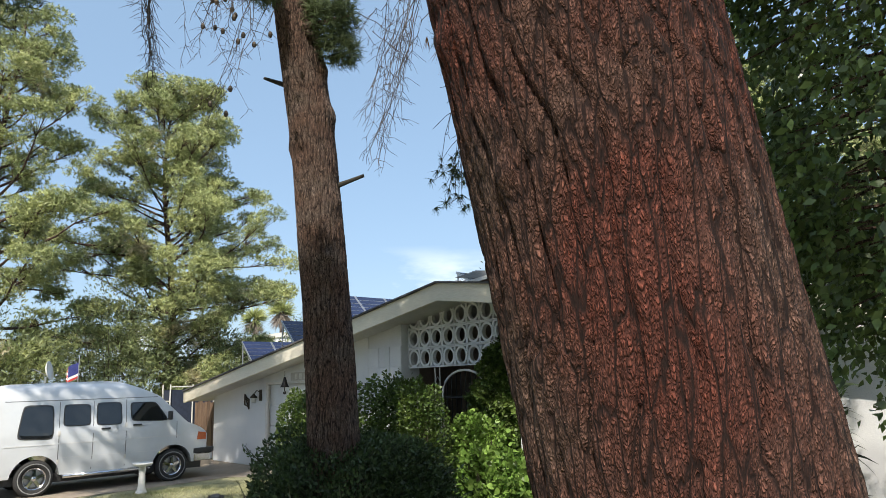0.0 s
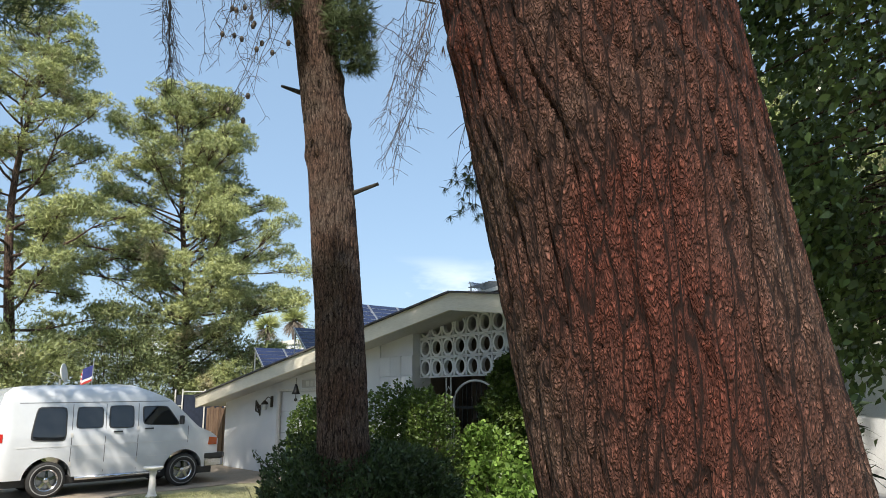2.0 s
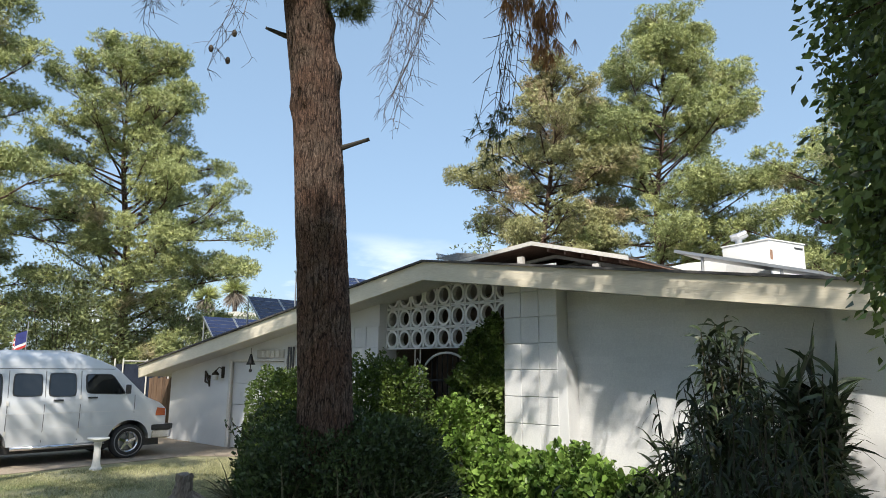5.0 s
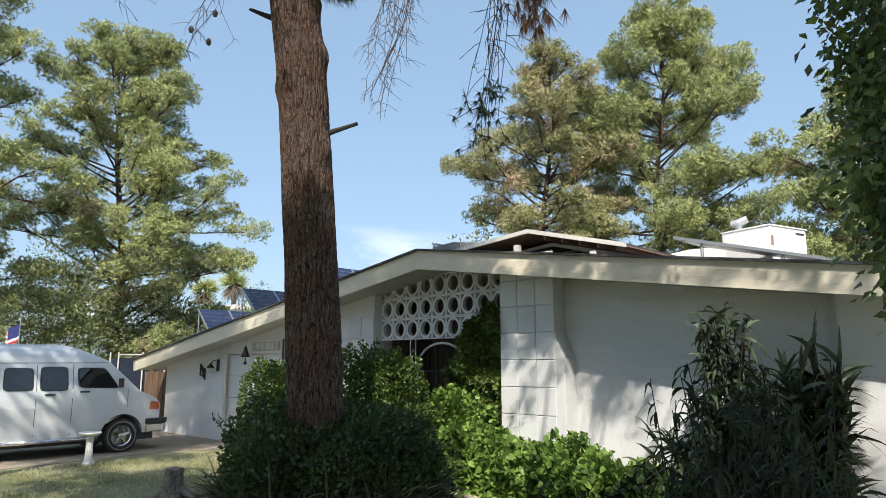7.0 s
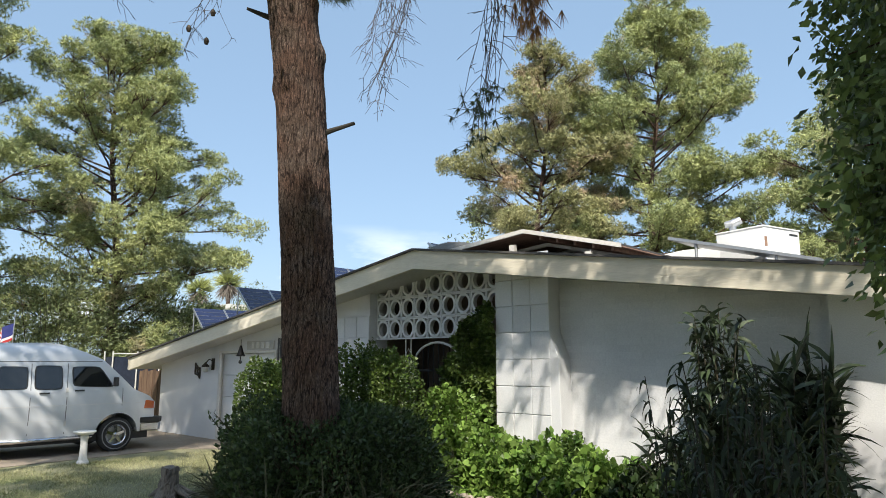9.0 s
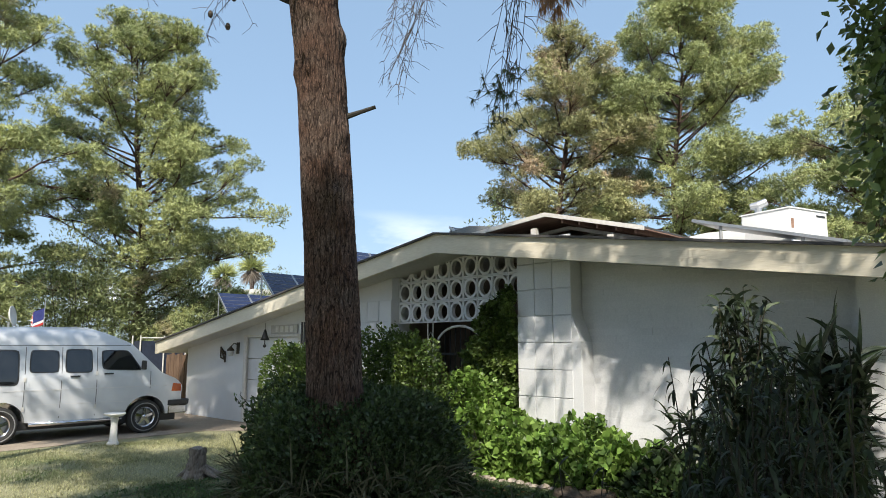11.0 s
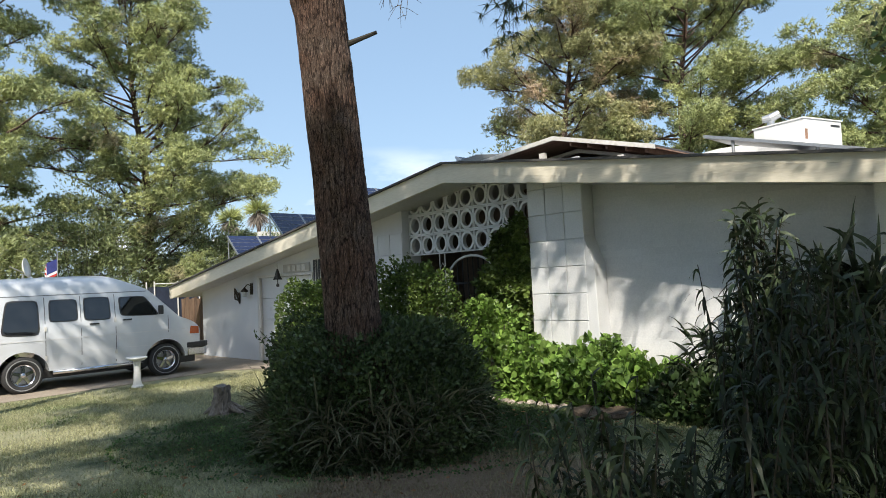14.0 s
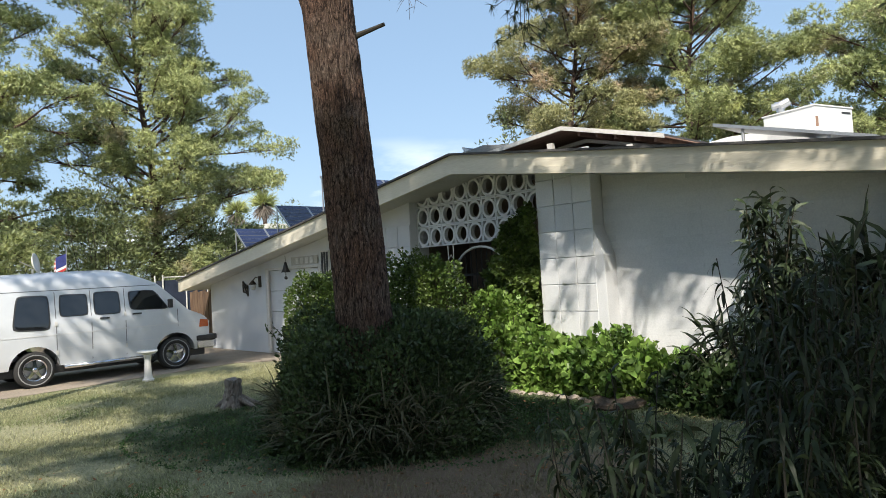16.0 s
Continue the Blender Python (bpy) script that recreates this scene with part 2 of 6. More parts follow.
M_DEAD = mat("dead_needles", (0.22, 0.11, 0.05), (0.38, 0.21, 0.10), 0.8, 3, 20, 0.4, 0, island=0.3, thin=0.2)
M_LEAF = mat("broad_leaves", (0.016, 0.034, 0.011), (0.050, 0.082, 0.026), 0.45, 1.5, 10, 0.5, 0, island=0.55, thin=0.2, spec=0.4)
M_HEDGE = mat("hedge_leaves", (0.028, 0.062, 0.012), (0.15, 0.21, 0.043), 0.42, 1.5, 10, 0.5, 0, island=0.5, thin=0.3)
# darker copy of the ivy leaves: shade under the eave put into the colour
M_IVY_D = mat("shade_tinted_ivy", (0.038, 0.076, 0.016), (0.17, 0.235, 0.052), 0.4, 1.5, 10, 0.5, 0, island=0.45, thin=0.3)
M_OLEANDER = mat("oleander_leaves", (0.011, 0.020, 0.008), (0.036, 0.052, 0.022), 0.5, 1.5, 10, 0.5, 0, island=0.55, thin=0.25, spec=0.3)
M_CANE = mat("dark_cane", (0.012, 0.011, 0.008), (0.03, 0.026, 0.018), 0.8, 3, 20)
M_IVY = mat("ivy_leaves", (0.065, 0.15, 0.022), (0.29, 0.42, 0.10), 0.42, 2.0, 9, 0.5, 0, island=0.6, thin=0.35)
M_BUSH = mat("bush_leaves", (0.026, 0.050, 0.017), (0.095, 0.138, 0.047), 0.45, 1.5, 10, 0.5, 0, island=0.55, thin=0.25)
M_STRAP = mat("strap_leaves", (0.016, 0.030, 0.014), (0.080, 0.105, 0.052), 0.4, 1.5, 8, 0.5, 0, island=0.6, thin=0.2)
M_TREELEAF = mat("tree_leaves", (0.045, 0.088, 0.027), (0.20, 0.27, 0.09), 0.32, 1.5, 8, 0.5, 0, island=0.55, thin=0.3)
M_STRAP_DRY = mat("dry_strap_leaves", (0.06, 0.066, 0.034), (0.19, 0.18, 0.105), 0.7, 2, 8, 0.5, 0, island=0.4, thin=0.2)
M_STEM = mat("green_brown_stem", (0.03, 0.026, 0.014), (0.07, 0.06, 0.035), 0.8, 3, 20)
M_STONE = mat("edging_stone", (0.30, 0.24, 0.19), (0.52, 0.45, 0.38), 0.9, 3, 20, bump=0.5, obj=0.25)
M_BARE = mat("bare_soffit_wood", (0.16, 0.085, 0.06), (0.36, 0.23, 0.17), 0.9, 3, 25, bump=0.4, stretch=(0.4, 3, 3))
M_RIBBED = mat("ribbed_grey_metal", (0.16, 0.165, 0.165), (0.27, 0.275, 0.27), 0.5, 2, 20, metal=0.3)
M_TARP = mat("dark_blue_tarp", (0.012, 0.018, 0.035), (0.03, 0.04, 0.07), 0.7, 2, 12)
M_LOG = mat("dark_cut_log", (0.045, 0.032, 0.022), (0.12, 0.088, 0.06), 0.95, 6, 40, bump=0.8)
M_STUMP = mat("weathered_stump_wood", (0.10, 0.082, 0.066), (0.33, 0.285, 0.24), 0.95, 4, 25, bump=0.8, stretch=(2, 2, 0.4))
M_CAST = mat("white_cast_stone", (0.60, 0.60, 0.58), (0.76, 0.75, 0.72), 0.8, 4, 40, bump=0.3)
M_BRASS = mat("aged_bronze", (0.04, 0.032, 0.025), (0.09, 0.07, 0.05), 0.5, 5, 40, metal=0.7)
M_LAMPGLASS = mat("frosted_lamp_glass", (0.5, 0.5, 0.48), (0.65, 0.65, 0.6), 0.3, 5, 40, bump=0)
M_SIGN = mat("sign_board", (0.42, 0.40, 0.36), (0.52, 0.50, 0.46), 0.7, 4, 30)
M_BLUE = mat("flag_blue", (0.02, 0.03, 0.14), (0.05, 0.06, 0.22), 0.9, 6, 40, bump=0)
M_FLAGRED = mat("flag_red", (0.40, 0.03, 0.03), (0.52, 0.06, 0.05), 0.9, 6, 40, bump=0)
M_FLAGWHITE = mat("flag_white", (0.66, 0.66, 0.66), (0.75, 0.75, 0.75), 0.9, 6, 40, bump=0)

def lawn_patch(m, centre, half, turn, colour):
    """A stretch of lawn of another colour with a ragged rim, round a place."""
    n, l = m.node_tree.nodes, m.node_tree.links
    socket = n["Principled BSDF"].inputs["Base Color"]
    before = socket.links[0].from_socket
    geo, mp, ball, ragged, add, edge, over = (n.new(k) for k in ("ShaderNodeNewGeometry", "ShaderNodeMapping", "ShaderNodeTexGradient", "ShaderNodeTexNoise", "ShaderNodeMath", "ShaderNodeMapRange", "ShaderNodeMixRGB"))
    mp.vector_type = "TEXTURE"
    mp.inputs["Location"].default_value, mp.inputs["Rotation"].default_value, mp.inputs["Scale"].default_value = (*centre, 0), (0, 0, turn), (*half, 1)
    ball.gradient_type = "SPHERICAL"
    ragged.inputs["Scale"].default_value, ragged.inputs["Detail"].default_value = 1.6, 6
    add.operation = "ADD"
    l.new(geo.outputs["Position"], mp.inputs["Vector"])
    l.new(mp.outputs["Vector"], ball.inputs["Vector"])
    l.new(geo.outputs["Position"], ragged.inputs["Vector"])
    l.new(ball.outputs["Fac"], add.inputs[0])
    l.new(ragged.outputs["Fac"], add.inputs[1])
    l.new(add.outputs["Value"], edge.inputs["Value"])
    edge.inputs["From Min"].default_value, edge.inputs["From Max"].default_value = 0.68, 0.92
    l.new(edge.outputs["Result"], over.inputs["Fac"])
    l.new(before, over.inputs["Color1"])
    over.inputs["Color2"].default_value = (*colour, 1)
    l.new(over.outputs["Color"], socket)


# greener grass round the bush, darkened further to stand in for its shade
lawn_patch(M_LAWN, (0.3, -3.7), (4.6, 2.7), 0.64, (0.03, 0.052, 0.014))
lawn_patch(M_BLADE, (0.3, -3.7), (4.6, 2.7), 0.64, (0.035, 0.065, 0.018))

lawn_patch(M_LAWN, (2.9, -4.6), (2.6, 1.5), 0.8, (0.20, 0.145, 0.095))
lawn_patch(M_BLADE, (2.9, -4.6), (2.6, 1.5), 0.8, (0.24, 0.19, 0.12))

# ---- mesh helpers ----


class Build:
    """Collects vertices and faces of one mesh."""

    def __init__(self):
        self.v, self.f = [], []

    def add(self, verts, faces):
        o = len(self.v)
        self.v += [tuple(p) for p in verts]
        self.f += [tuple(i + o for i in f) for f in faces]
        return self

    def box(self, x0, x1, y0, y1, z0, z1):
        return self.add([(x, y, z) for z in (z0, z1) for x, y in ((x0, y0), (x1, y0), (x1, y1), (x0, y1))],
                        [(3, 2, 1, 0), (4, 5, 6, 7), (0, 1, 5, 4), (1, 2, 6, 5), (2, 3, 7, 6), (3, 0, 4, 7)])

    def prism(self, outline, a, b, axis="y"):
        """An outline extruded from a to b. axis y: outline of (x, z); x: of (y, z); z: of (x, y)."""
        put = {"y": lambda p, s: (p[0], s, p[1]), "x": lambda p, s: (s, p[0], p[1]), "z": lambda p, s: (p[0], p[1], s)}[axis]
        n = len(outline)
        return self.add([put(p, a) for p in outline] + [put(p, b) for p in outline],
                        [tuple(range(n)), tuple(range(2 * n - 1, n - 1, -1))] + [(i, i + n, (i + 1) % n + n, (i + 1) % n) for i in range(n)])

    def tube(self, points, radii, sides=8, cap=True):
        pts, radii = [Vector(p) for p in points], [float(r) for r in radii]
        rings = []
        for i, p in enumerate(pts):
            d = (pts[min(i + 1, len(pts) - 1)] - pts[max(i - 1, 0)]).normalized()
            a = d.cross(Vector((0, 0, 1)) if abs(d.z) < 0.9 else Vector((1, 0, 0))).normalized()
            b = d.cross(a)
            rings.append([p + radii[i] * (math.cos(t) * a + math.sin(t) * b) for t in (2 * math.pi * k / sides for k in range(sides))])
        o = len(pts)
        faces = [(r * sides + k, r * sides + (k + 1) % sides, (r + 1) * sides + (k + 1) % sides, (r + 1) * sides + k) for r in range(o - 1) for k in range(sides)]
        if cap:
            faces += [tuple(range(sides - 1, -1, -1)), tuple(range((o - 1) * sides, o * sides))]
        return self.add([p for r in rings for p in r], faces)

    def lathe(self, profile, centre=(0, 0, 0), sides=24, axis="z"):
        """Profile of (radius, height) turned about an axis through centre."""
        c, n = Vector(centre), len(profile)
        turn = {"z": lambda x, y, h: (x, y, h), "x": lambda x, y, h: (h, x, y), "y": lambda x, y, h: (x, h, y)}[axis]
        verts = [c + Vector(turn(r * math.cos(2 * math.pi * k / sides), r * math.sin(2 * math.pi * k / sides), h)) for r, h in profile for k in range(sides)]
        faces = [(i * sides + k, i * sides + (k + 1) % sides, (i + 1) * sides + (k + 1) % sides, (i + 1) * sides + k) for i in range(n - 1) for k in range(sides)]
        return self.add(verts, faces)

    def mesh(self, name, material, smooth=False):
        me = bpy.data.meshes.new(name)
        me.from_pydata(self.v, [], self.f)
        me.materials.append(material)
        if smooth:
            me.shade_smooth()
        me.update()
        return me


def part(name, build, material, parent=None, label="", bevel=0.0, smooth=False):
    ob = new(name, build.mesh(name, material, smooth) if isinstance(build, Build) else build)
    ob.parent = parent
    if bevel:
        mod = ob.modifiers.new("bevel", "BEVEL")
        mod.width, mod.segments, mod.limit_method, mod.angle_limit = bevel, 2, "ANGLE", radians(35)
    return tagged(ob, label)


def thing(name, label, category, group="", kind="", at=(0, 0, 0)):
    ob = new(name)
    ob.location = at
    return tagged(ob, label, category, group, kind)


def soup(name, verts, size, material, parent=None, label=""):
    """Many loose faces of `size` corners each, from an array of corners."""
    verts = np.ascontiguousarray(verts.reshape(-1, 3), dtype=np.float32)
    n = len(verts)
    me = bpy.data.meshes.new(name)
    me.vertices.add(n)
    me.vertices.foreach_set("co", verts.ravel())
    me.loops.add(n)
    me.loops.foreach_set("vertex_index", np.arange(n, dtype=np.int32))
    me.polygons.add(n // size)
    me.polygons.foreach_set("loop_start", np.arange(0, n, size, dtype=np.int32))
    me.materials.append(material)
    me.update(calc_edges=True)
    me.validate()
    ob = new(name, me)
    ob.parent = parent
    return tagged(ob, label)


def unit(a):
    return a / np.maximum(np.linalg.norm(a, axis=-1, keepdims=True), 1e-6)


def needles(rng, places, ways, count, length, width, spread):
    """count thin triangles from every place, fanned about its way."""
    p, w = np.repeat(places, count, 0), np.repeat(ways, count, 0)
    d = unit(w + spread * rng.normal(size=p.shape))
    s = unit(np.cross(d, rng.normal(size=p.shape)))
    k = length * rng.uniform(0.6, 1.2, (len(p), 1))
    return np.stack([p - s * width / 2, p + s * width / 2, p + d * k], 1)


def tufts(rng, places, outs, count, length, width, lift=0.4):
    """count thin triangles from every place, laid like shingles about the outward way."""
    p, o = np.repeat(places, count, 0), np.repeat(outs, count, 0)
    o = unit(o + 0.45 * rng.normal(size=p.shape))
    d = unit(unit(np.cross(o, rng.normal(size=p.shape))) + lift * o)
    s = unit(np.cross(o, d))
    k = length * rng.uniform(0.6, 1.2, (len(p), 1))
    return np.stack([p - s * width / 2, p + s * width / 2, p + d * k], 1)


def leaves(rng, places, ways, length, width, spread, fold=0.25):
    """One pointed four-cornered leaf at every place."""
    d = unit(ways + spread * rng.normal(size=places.shape))
    s = unit(np.cross(d, rng.normal(size=places.shape)))
    u = np.cross(s, d)
    k = length * rng.uniform(0.6, 1.25, (len(places), 1))
    m = places + 0.45 * k * d - fold * width * u
    return np.stack([places, m + s * width / 2 * k / length, places + d * k, m - s * width / 2 * k / length], 1)


def round_leaves(rng, places, ways, length, width, spread, fold=0.18):
    """One broad rounded six-cornered leaf at every place, cupped along its midrib."""
    d = unit(ways + spread * rng.normal(size=places.shape))
    s = unit(np.cross(d, rng.normal(size=places.shape)))
    u = np.cross(s, d)
    k = length * rng.uniform(0.55, 1.2, (len(places), 1))
    w = width * k / length
    low, high = places + 0.22 * k * d - fold * w * u, places + 0.62 * k * d - fold * w * u
    return np.stack([places, low + s * w * 0.44, high + s * w * 0.40, places + d * k, high - s * w * 0.40, low - s * w * 0.44], 1)


def in_ball(rng, count, inner=0.35):
    d = unit(rng.normal(size=(count, 3)))
    return d, d * (inner + (1 - inner) * rng.uniform(0, 1, (count, 1)) ** 0.6)

# ---- ground ----
g = Build()
g.add([(-500, -500, 0), (500, -500, 0), (500, 500, 0), (-500, 500, 0)], [(0, 1, 2, 3)])
tagged(part("ground", g, M_LAWN), "dry patchy lawn in sun and tree shade", "lawn", kind="structure")
g = Build()
g.prism([(-13.0, -30), (-7.2, -30), (-7.5, -6), (-7.9, -1.5), (-6.2, -0.02), (-12.4, -0.02)], 0.004, 0.012, "z")
tagged(part("driveway", g, M_DRIVE), "worn brownish concrete driveway before the garage", "driveway", kind="structure")

# ---- house: walls and roof ----
PEAK_X, PEAK_Z, FALL_L, FALL_R, EAVE_L, EAVE_R = -1.33, 3.88, 0.158, 0.137, -13.05, 9.6


def roof_z(x):
    return PEAK_Z - (FALL_L * (PEAK_X - x) if x < PEAK_X else FALL_R * (x - PEAK_X))


def gable_wall(x0, x1, y0, y1, z0=0.0, drop=0.30):
    xs = sorted({x0, x1} | ({PEAK_X} if x0 < PEAK_X < x1 else set()))
    return Build().prism([(x0, z0), (x1, z0)] + [(x, roof_z(x) - drop) for x in reversed(xs)], y0, y1)


house = thing("house", "low white block house with a shallow gable roof", "house", kind="structure")
w = gable_wall(-12.25, -8.95, 0, 0.2)
part("wall", w, M_STUCCO, house, "white painted block wall")
part("wall", gable_wall(-8.95, -6.45, 0, 0.2, 2.16), M_STUCCO, house)
part("wall", gable_wall(-6.45, -4.36, 0, 0.2), M_STUCCO, house)
part("wall", gable_wall(1.09, 5.05, 0.325, 0.5), M_MORTAR, house)
part("wall", gable_wall(5.05, 9.0, 0.0, 0.6), M_STUCCO, house)
part("wall", gable_wall(-12.25, 9.0, 8.6, 8.8), M_STUCCO, house)
part("wall", Build().box(-12.25, -12.05, 0.2, 8.6, 0, roof_z(-12.25) - 0.3), M_STUCCO, house)
part("wall", Build().box(8.8, 9.0, 0.6, 8.6, 0, roof_z(9.0) - 0.3), M_STUCCO, house)
# entry walls behind the screen: the dark brown stands in for their shade
part("entry_wall", gable_wall(-3.41, 1.09, 1.7, 1.9), M_DARK, house, "wall behind the screen, its shade put into a dark colour")
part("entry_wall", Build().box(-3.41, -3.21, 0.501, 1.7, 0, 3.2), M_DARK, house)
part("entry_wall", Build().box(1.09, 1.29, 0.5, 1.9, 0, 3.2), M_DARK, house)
for x0, x1, nm in ((EAVE_L, PEAK_X, "roof_slope"), (PEAK_X, EAVE_R, "roof_slope")):
    b = Build().prism([(x0, roof_z(x0) - 0.30), (x1, roof_z(x1) - 0.30), (x1, roof_z(x1) - 0.01), (x0, roof_z(x0) - 0.01)], -0.56, 9.2)
    part(nm, b, M_SOFFIT, house, "painted boarded soffit")
    b = Build().prism([(x0 - (0.05 if x0 < -5 else 0), roof_z(x0)), (x1, roof_z(x1)), (x1, roof_z(x1) + 0.035), (x0 - (0.05 if x0 < -5 else 0), roof_z(x0) + 0.035)], -0.66, 9.25)
    part("roofing", b, M_ROOF, house, "dark composition roofing with a ragged edge")
# fascia in three lapped boards a side
for x0, x1 in ((EAVE_L, PEAK_X), (PEAK_X, EAVE_R)):
    for top, low, y in ((0.0, 0.11, -0.606), (0.112, 0.215, -0.616), (0.217, 0.33, -0.626)):
        b = Build().prism([(x0, roof_z(x0) - low), (x1, roof_z(x1) - low), (x1, roof_z(x1) - top), (x0, roof_z(x0) - top)], y, -0.562)
        part("fascia_board", b, M_FASCIA, house, "cream painted lapped fascia board")
b = Build().box(EAVE_L - 0.04, EAVE_L - 0.002, -0.62, 9.2, roof_z(EAVE_L) - 0.3, roof_z(EAVE_L) - 0.005)
part("fascia_board", b, M_FASCIA, house)

# garage door of four panels
garage = thing("garage_door", "closed white four-panel garage door", "garage door", kind="structure")
for i in range(4):
    part("panel", Build().box(-8.9, -6.5, 0.06, 0.1, 0.02 + 0.53 * i, 0.54 + 0.53 * i), M_GARAGE, garage, bevel=0.008)
part("jamb", Build().box(-8.99, -8.9, -0.03, 0.12, 0, 2.2), M_TRIM, garage)
part("jamb", Build().box(-6.5, -6.41, -0.03, 0.12, 0, 2.2), M_TRIM, garage)
part("header", Build().box(-8.9, -6.5, -0.03, 0.12, 2.14, 2.2), M_TRIM, garage)
part("warning_label", Build().box(-8.52, -8.38, 0.052, 0.06, 1.28, 1.38), M_MORTAR, garage)
part("downpipe", Build().tube([(-8.82, -0.06, 0.05), (-8.82, -0.06, 2.15)], [0.035, 0.035], 8), M_TRIM, garage)

# ---- block pillars and screen of ring blocks ----
part("pillar_core", gable_wall(0.02, 1.08, 0.02, 1.2), M_MORTAR, house)
part("pillar_core", gable_wall(-4.35, -3.21, 0.02, 0.5), M_MORTAR, house)
RING_W, RING_H = 0.358, 0.405


def ring_block():
    b, n = Build(), 20
    w, h = RING_W / 2 - 0.003, RING_H / 2 - 0.003
    for a, c, d, e in ((-w, -w + 0.022, -h, h), (w - 0.022, w, -h, h), (-w + 0.022, w - 0.022, -h, -h + 0.024), (-w + 0.022, w - 0.022, h - 0.024, h)):
        b.box(a, c, 0, 0.1, d, e)
    verts = []
    for k in range(n):
        t = 2 * math.pi * k / n
        for s in (1.0, 0.74):
            for y in (0.004, 0.096):
                verts.append(((w - 0.012) * s * math.cos(t), y, (h - 0.012) * s * math.sin(t)))
    faces = []
    for k in range(n):
        o, q = 4 * k, 4 * ((k + 1) % n)
        faces += [(o, q, q + 2, o + 2), (o + 1, o + 3, q + 3, q + 1), (o + 2, q + 2, q + 3, o + 3), (o, o + 1, q + 1, q)]
    return b.add(verts, faces)


screen = thing("breeze_block_screen", "white pierced screen of ring-shaped breeze blocks", "screen wall")
ring_mesh = ring_block().mesh("ring_block", M_WHITE)
for row in range(-4, 4):
    for col in range(9):
        x = -0.16 - RING_W * col
        z = 2.56 + RING_H * row
        if (row < 0 and x < -0.7) or z - RING_H / 2 > roof_z(x) - 0.36:
            continue
        ob = part("ring_block", ring_mesh, M_WHITE, screen)
        ob.location = (x, 0.2, z)

# ---- on the roof ----


def solar_row(xt, zt, y0, modules, run=0.75, fall=0.70):
    row = thing("solar_panel_row", "row of tilted dark blue solar panels on the roof", "solar panels", "solar rows on the roof")
    nx, nz = fall, run
    k = math.hypot(nx, nz)
    for i in range(modules):
        a, b = y0 + 1.02 * i, y0 + 1.02 * i + 1.0
        face = Build().prism([(xt, zt), (xt + run, zt - fall), (xt + run + 0.03 * nx / k, zt - fall + 0.03 * nz / k), (xt + 0.03 * nx / k, zt + 0.03 * nz / k)], a + 0.02, b - 0.02)
        part("panel", face, M_SOLAR, row)
        for u in (a, b - 0.02):
            rail = Build().prism([(xt - 0.01, zt - 0.01), (xt + run, zt - fall - 0.02), (xt + run + 0.04 * nx / k, zt - fall + 0.04 * nz / k), (xt + 0.04 * nx / k, zt + 0.04 * nz / k)], u, u + 0.02)
            part("frame", rail, M_ALU, row)
        cells = Build()
        for c in range(1, 6):
            s = c / 6
            cells.box(xt + run * s + 0.031 * nx / k - 0.004, xt + run * s + 0.031 * nx / k + 0.004, a + 0.02, b - 0.02, zt - fall * s + 0.02, zt - fall * s + 0.034 * nz / k + 0.004)
        part("cell_lines", cells, M_ALU, row)
    for y in (y0 + 0.05, y0 + 1.02 * modules - 0.1):
        part("leg", Build().tube([(xt + 0.02, y, zt - 0.02), (xt + 0.02, y, roof_z(xt) + 0.03)], [0.02, 0.02], 6), M_ALU, row)
        part("leg", Build().tube([(xt + run - 0.02, y, zt - fall), (xt + run - 0.02, y, roof_z(xt + run) + 0.03)], [0.02, 0.02], 6), M_ALU, row)


solar_row(-12.25, 3.51, 0.82, 4)
solar_row(-9.95, 3.97, 0.92, 4)
solar_row(-7.65, 4.48, 0.92, 4)
solar_row(-3.45, 4.58, 1.9, 2, 0.75, 0.45)

upper = thing("raised_roof", "small raised weathered roof on posts above the ridge", "roof")
UP = lambda x: 4.30 - (0.09 * (-0.1 - x) if x < -0.1 else 0.25 * (x + 0.1))
for x0, x1 in ((-2.9, -0.1), (-0.1, 1.85)):
    part("roof_sheet", Build().prism([(x0, UP(x0) - 0.005), (x1, UP(x1) - 0.005), (x1, UP(x1) + 0.025), (x0, UP(x0) + 0.025)], 1.03, 4.2), M_ROOF, upper)
    part("soffit_board", Build().prism([(x0, UP(x0) - 0.03), (x1, UP(x1) - 0.03), (x1, UP(x1) - 0.008), (x0, UP(x0) - 0.008)], 1.035, 4.2), M_BARE, upper, "bare reddish soffit boarding")
    part("edge_board", Build().prism([(x0, UP(x0) - 0.045), (x1, UP(x1) - 0.045), (x1, UP(x1) + 0.03), (x0, UP(x0) + 0.03)], 0.98, 1.03), M_TRIM, upper, "peeling white edge board")
for i in range(5):
    x = 0.22 + 0.36 * i
    part("rafter", Build().box(x, x + 0.045, 1.04, 4.1, UP(x) - 0.12, UP(x) - 0.04), M_BARE, upper, "bare reddish rafter")
for y in (1.75, 2.7):
    part("beam", Build().prism([(-2.6, UP(-2.6) - 0.19), (-0.1, UP(-0.1) - 0.19), (1.75, UP(1.75) - 0.19), (1.75, UP(1.75) - 0.125), (-0.1, UP(-0.1) - 0.125), (-2.6, UP(-2.6) - 0.125)], y, y + 0.08), M_TRIM, upper, "weathered white cross beam")
for x in (-0.42, 1.2):
    part("post", Build().box(x - 0.06, x + 0.06, 1.06, 1.14, roof_z(x), UP(x) - 0.19), M_TRIM, upper)
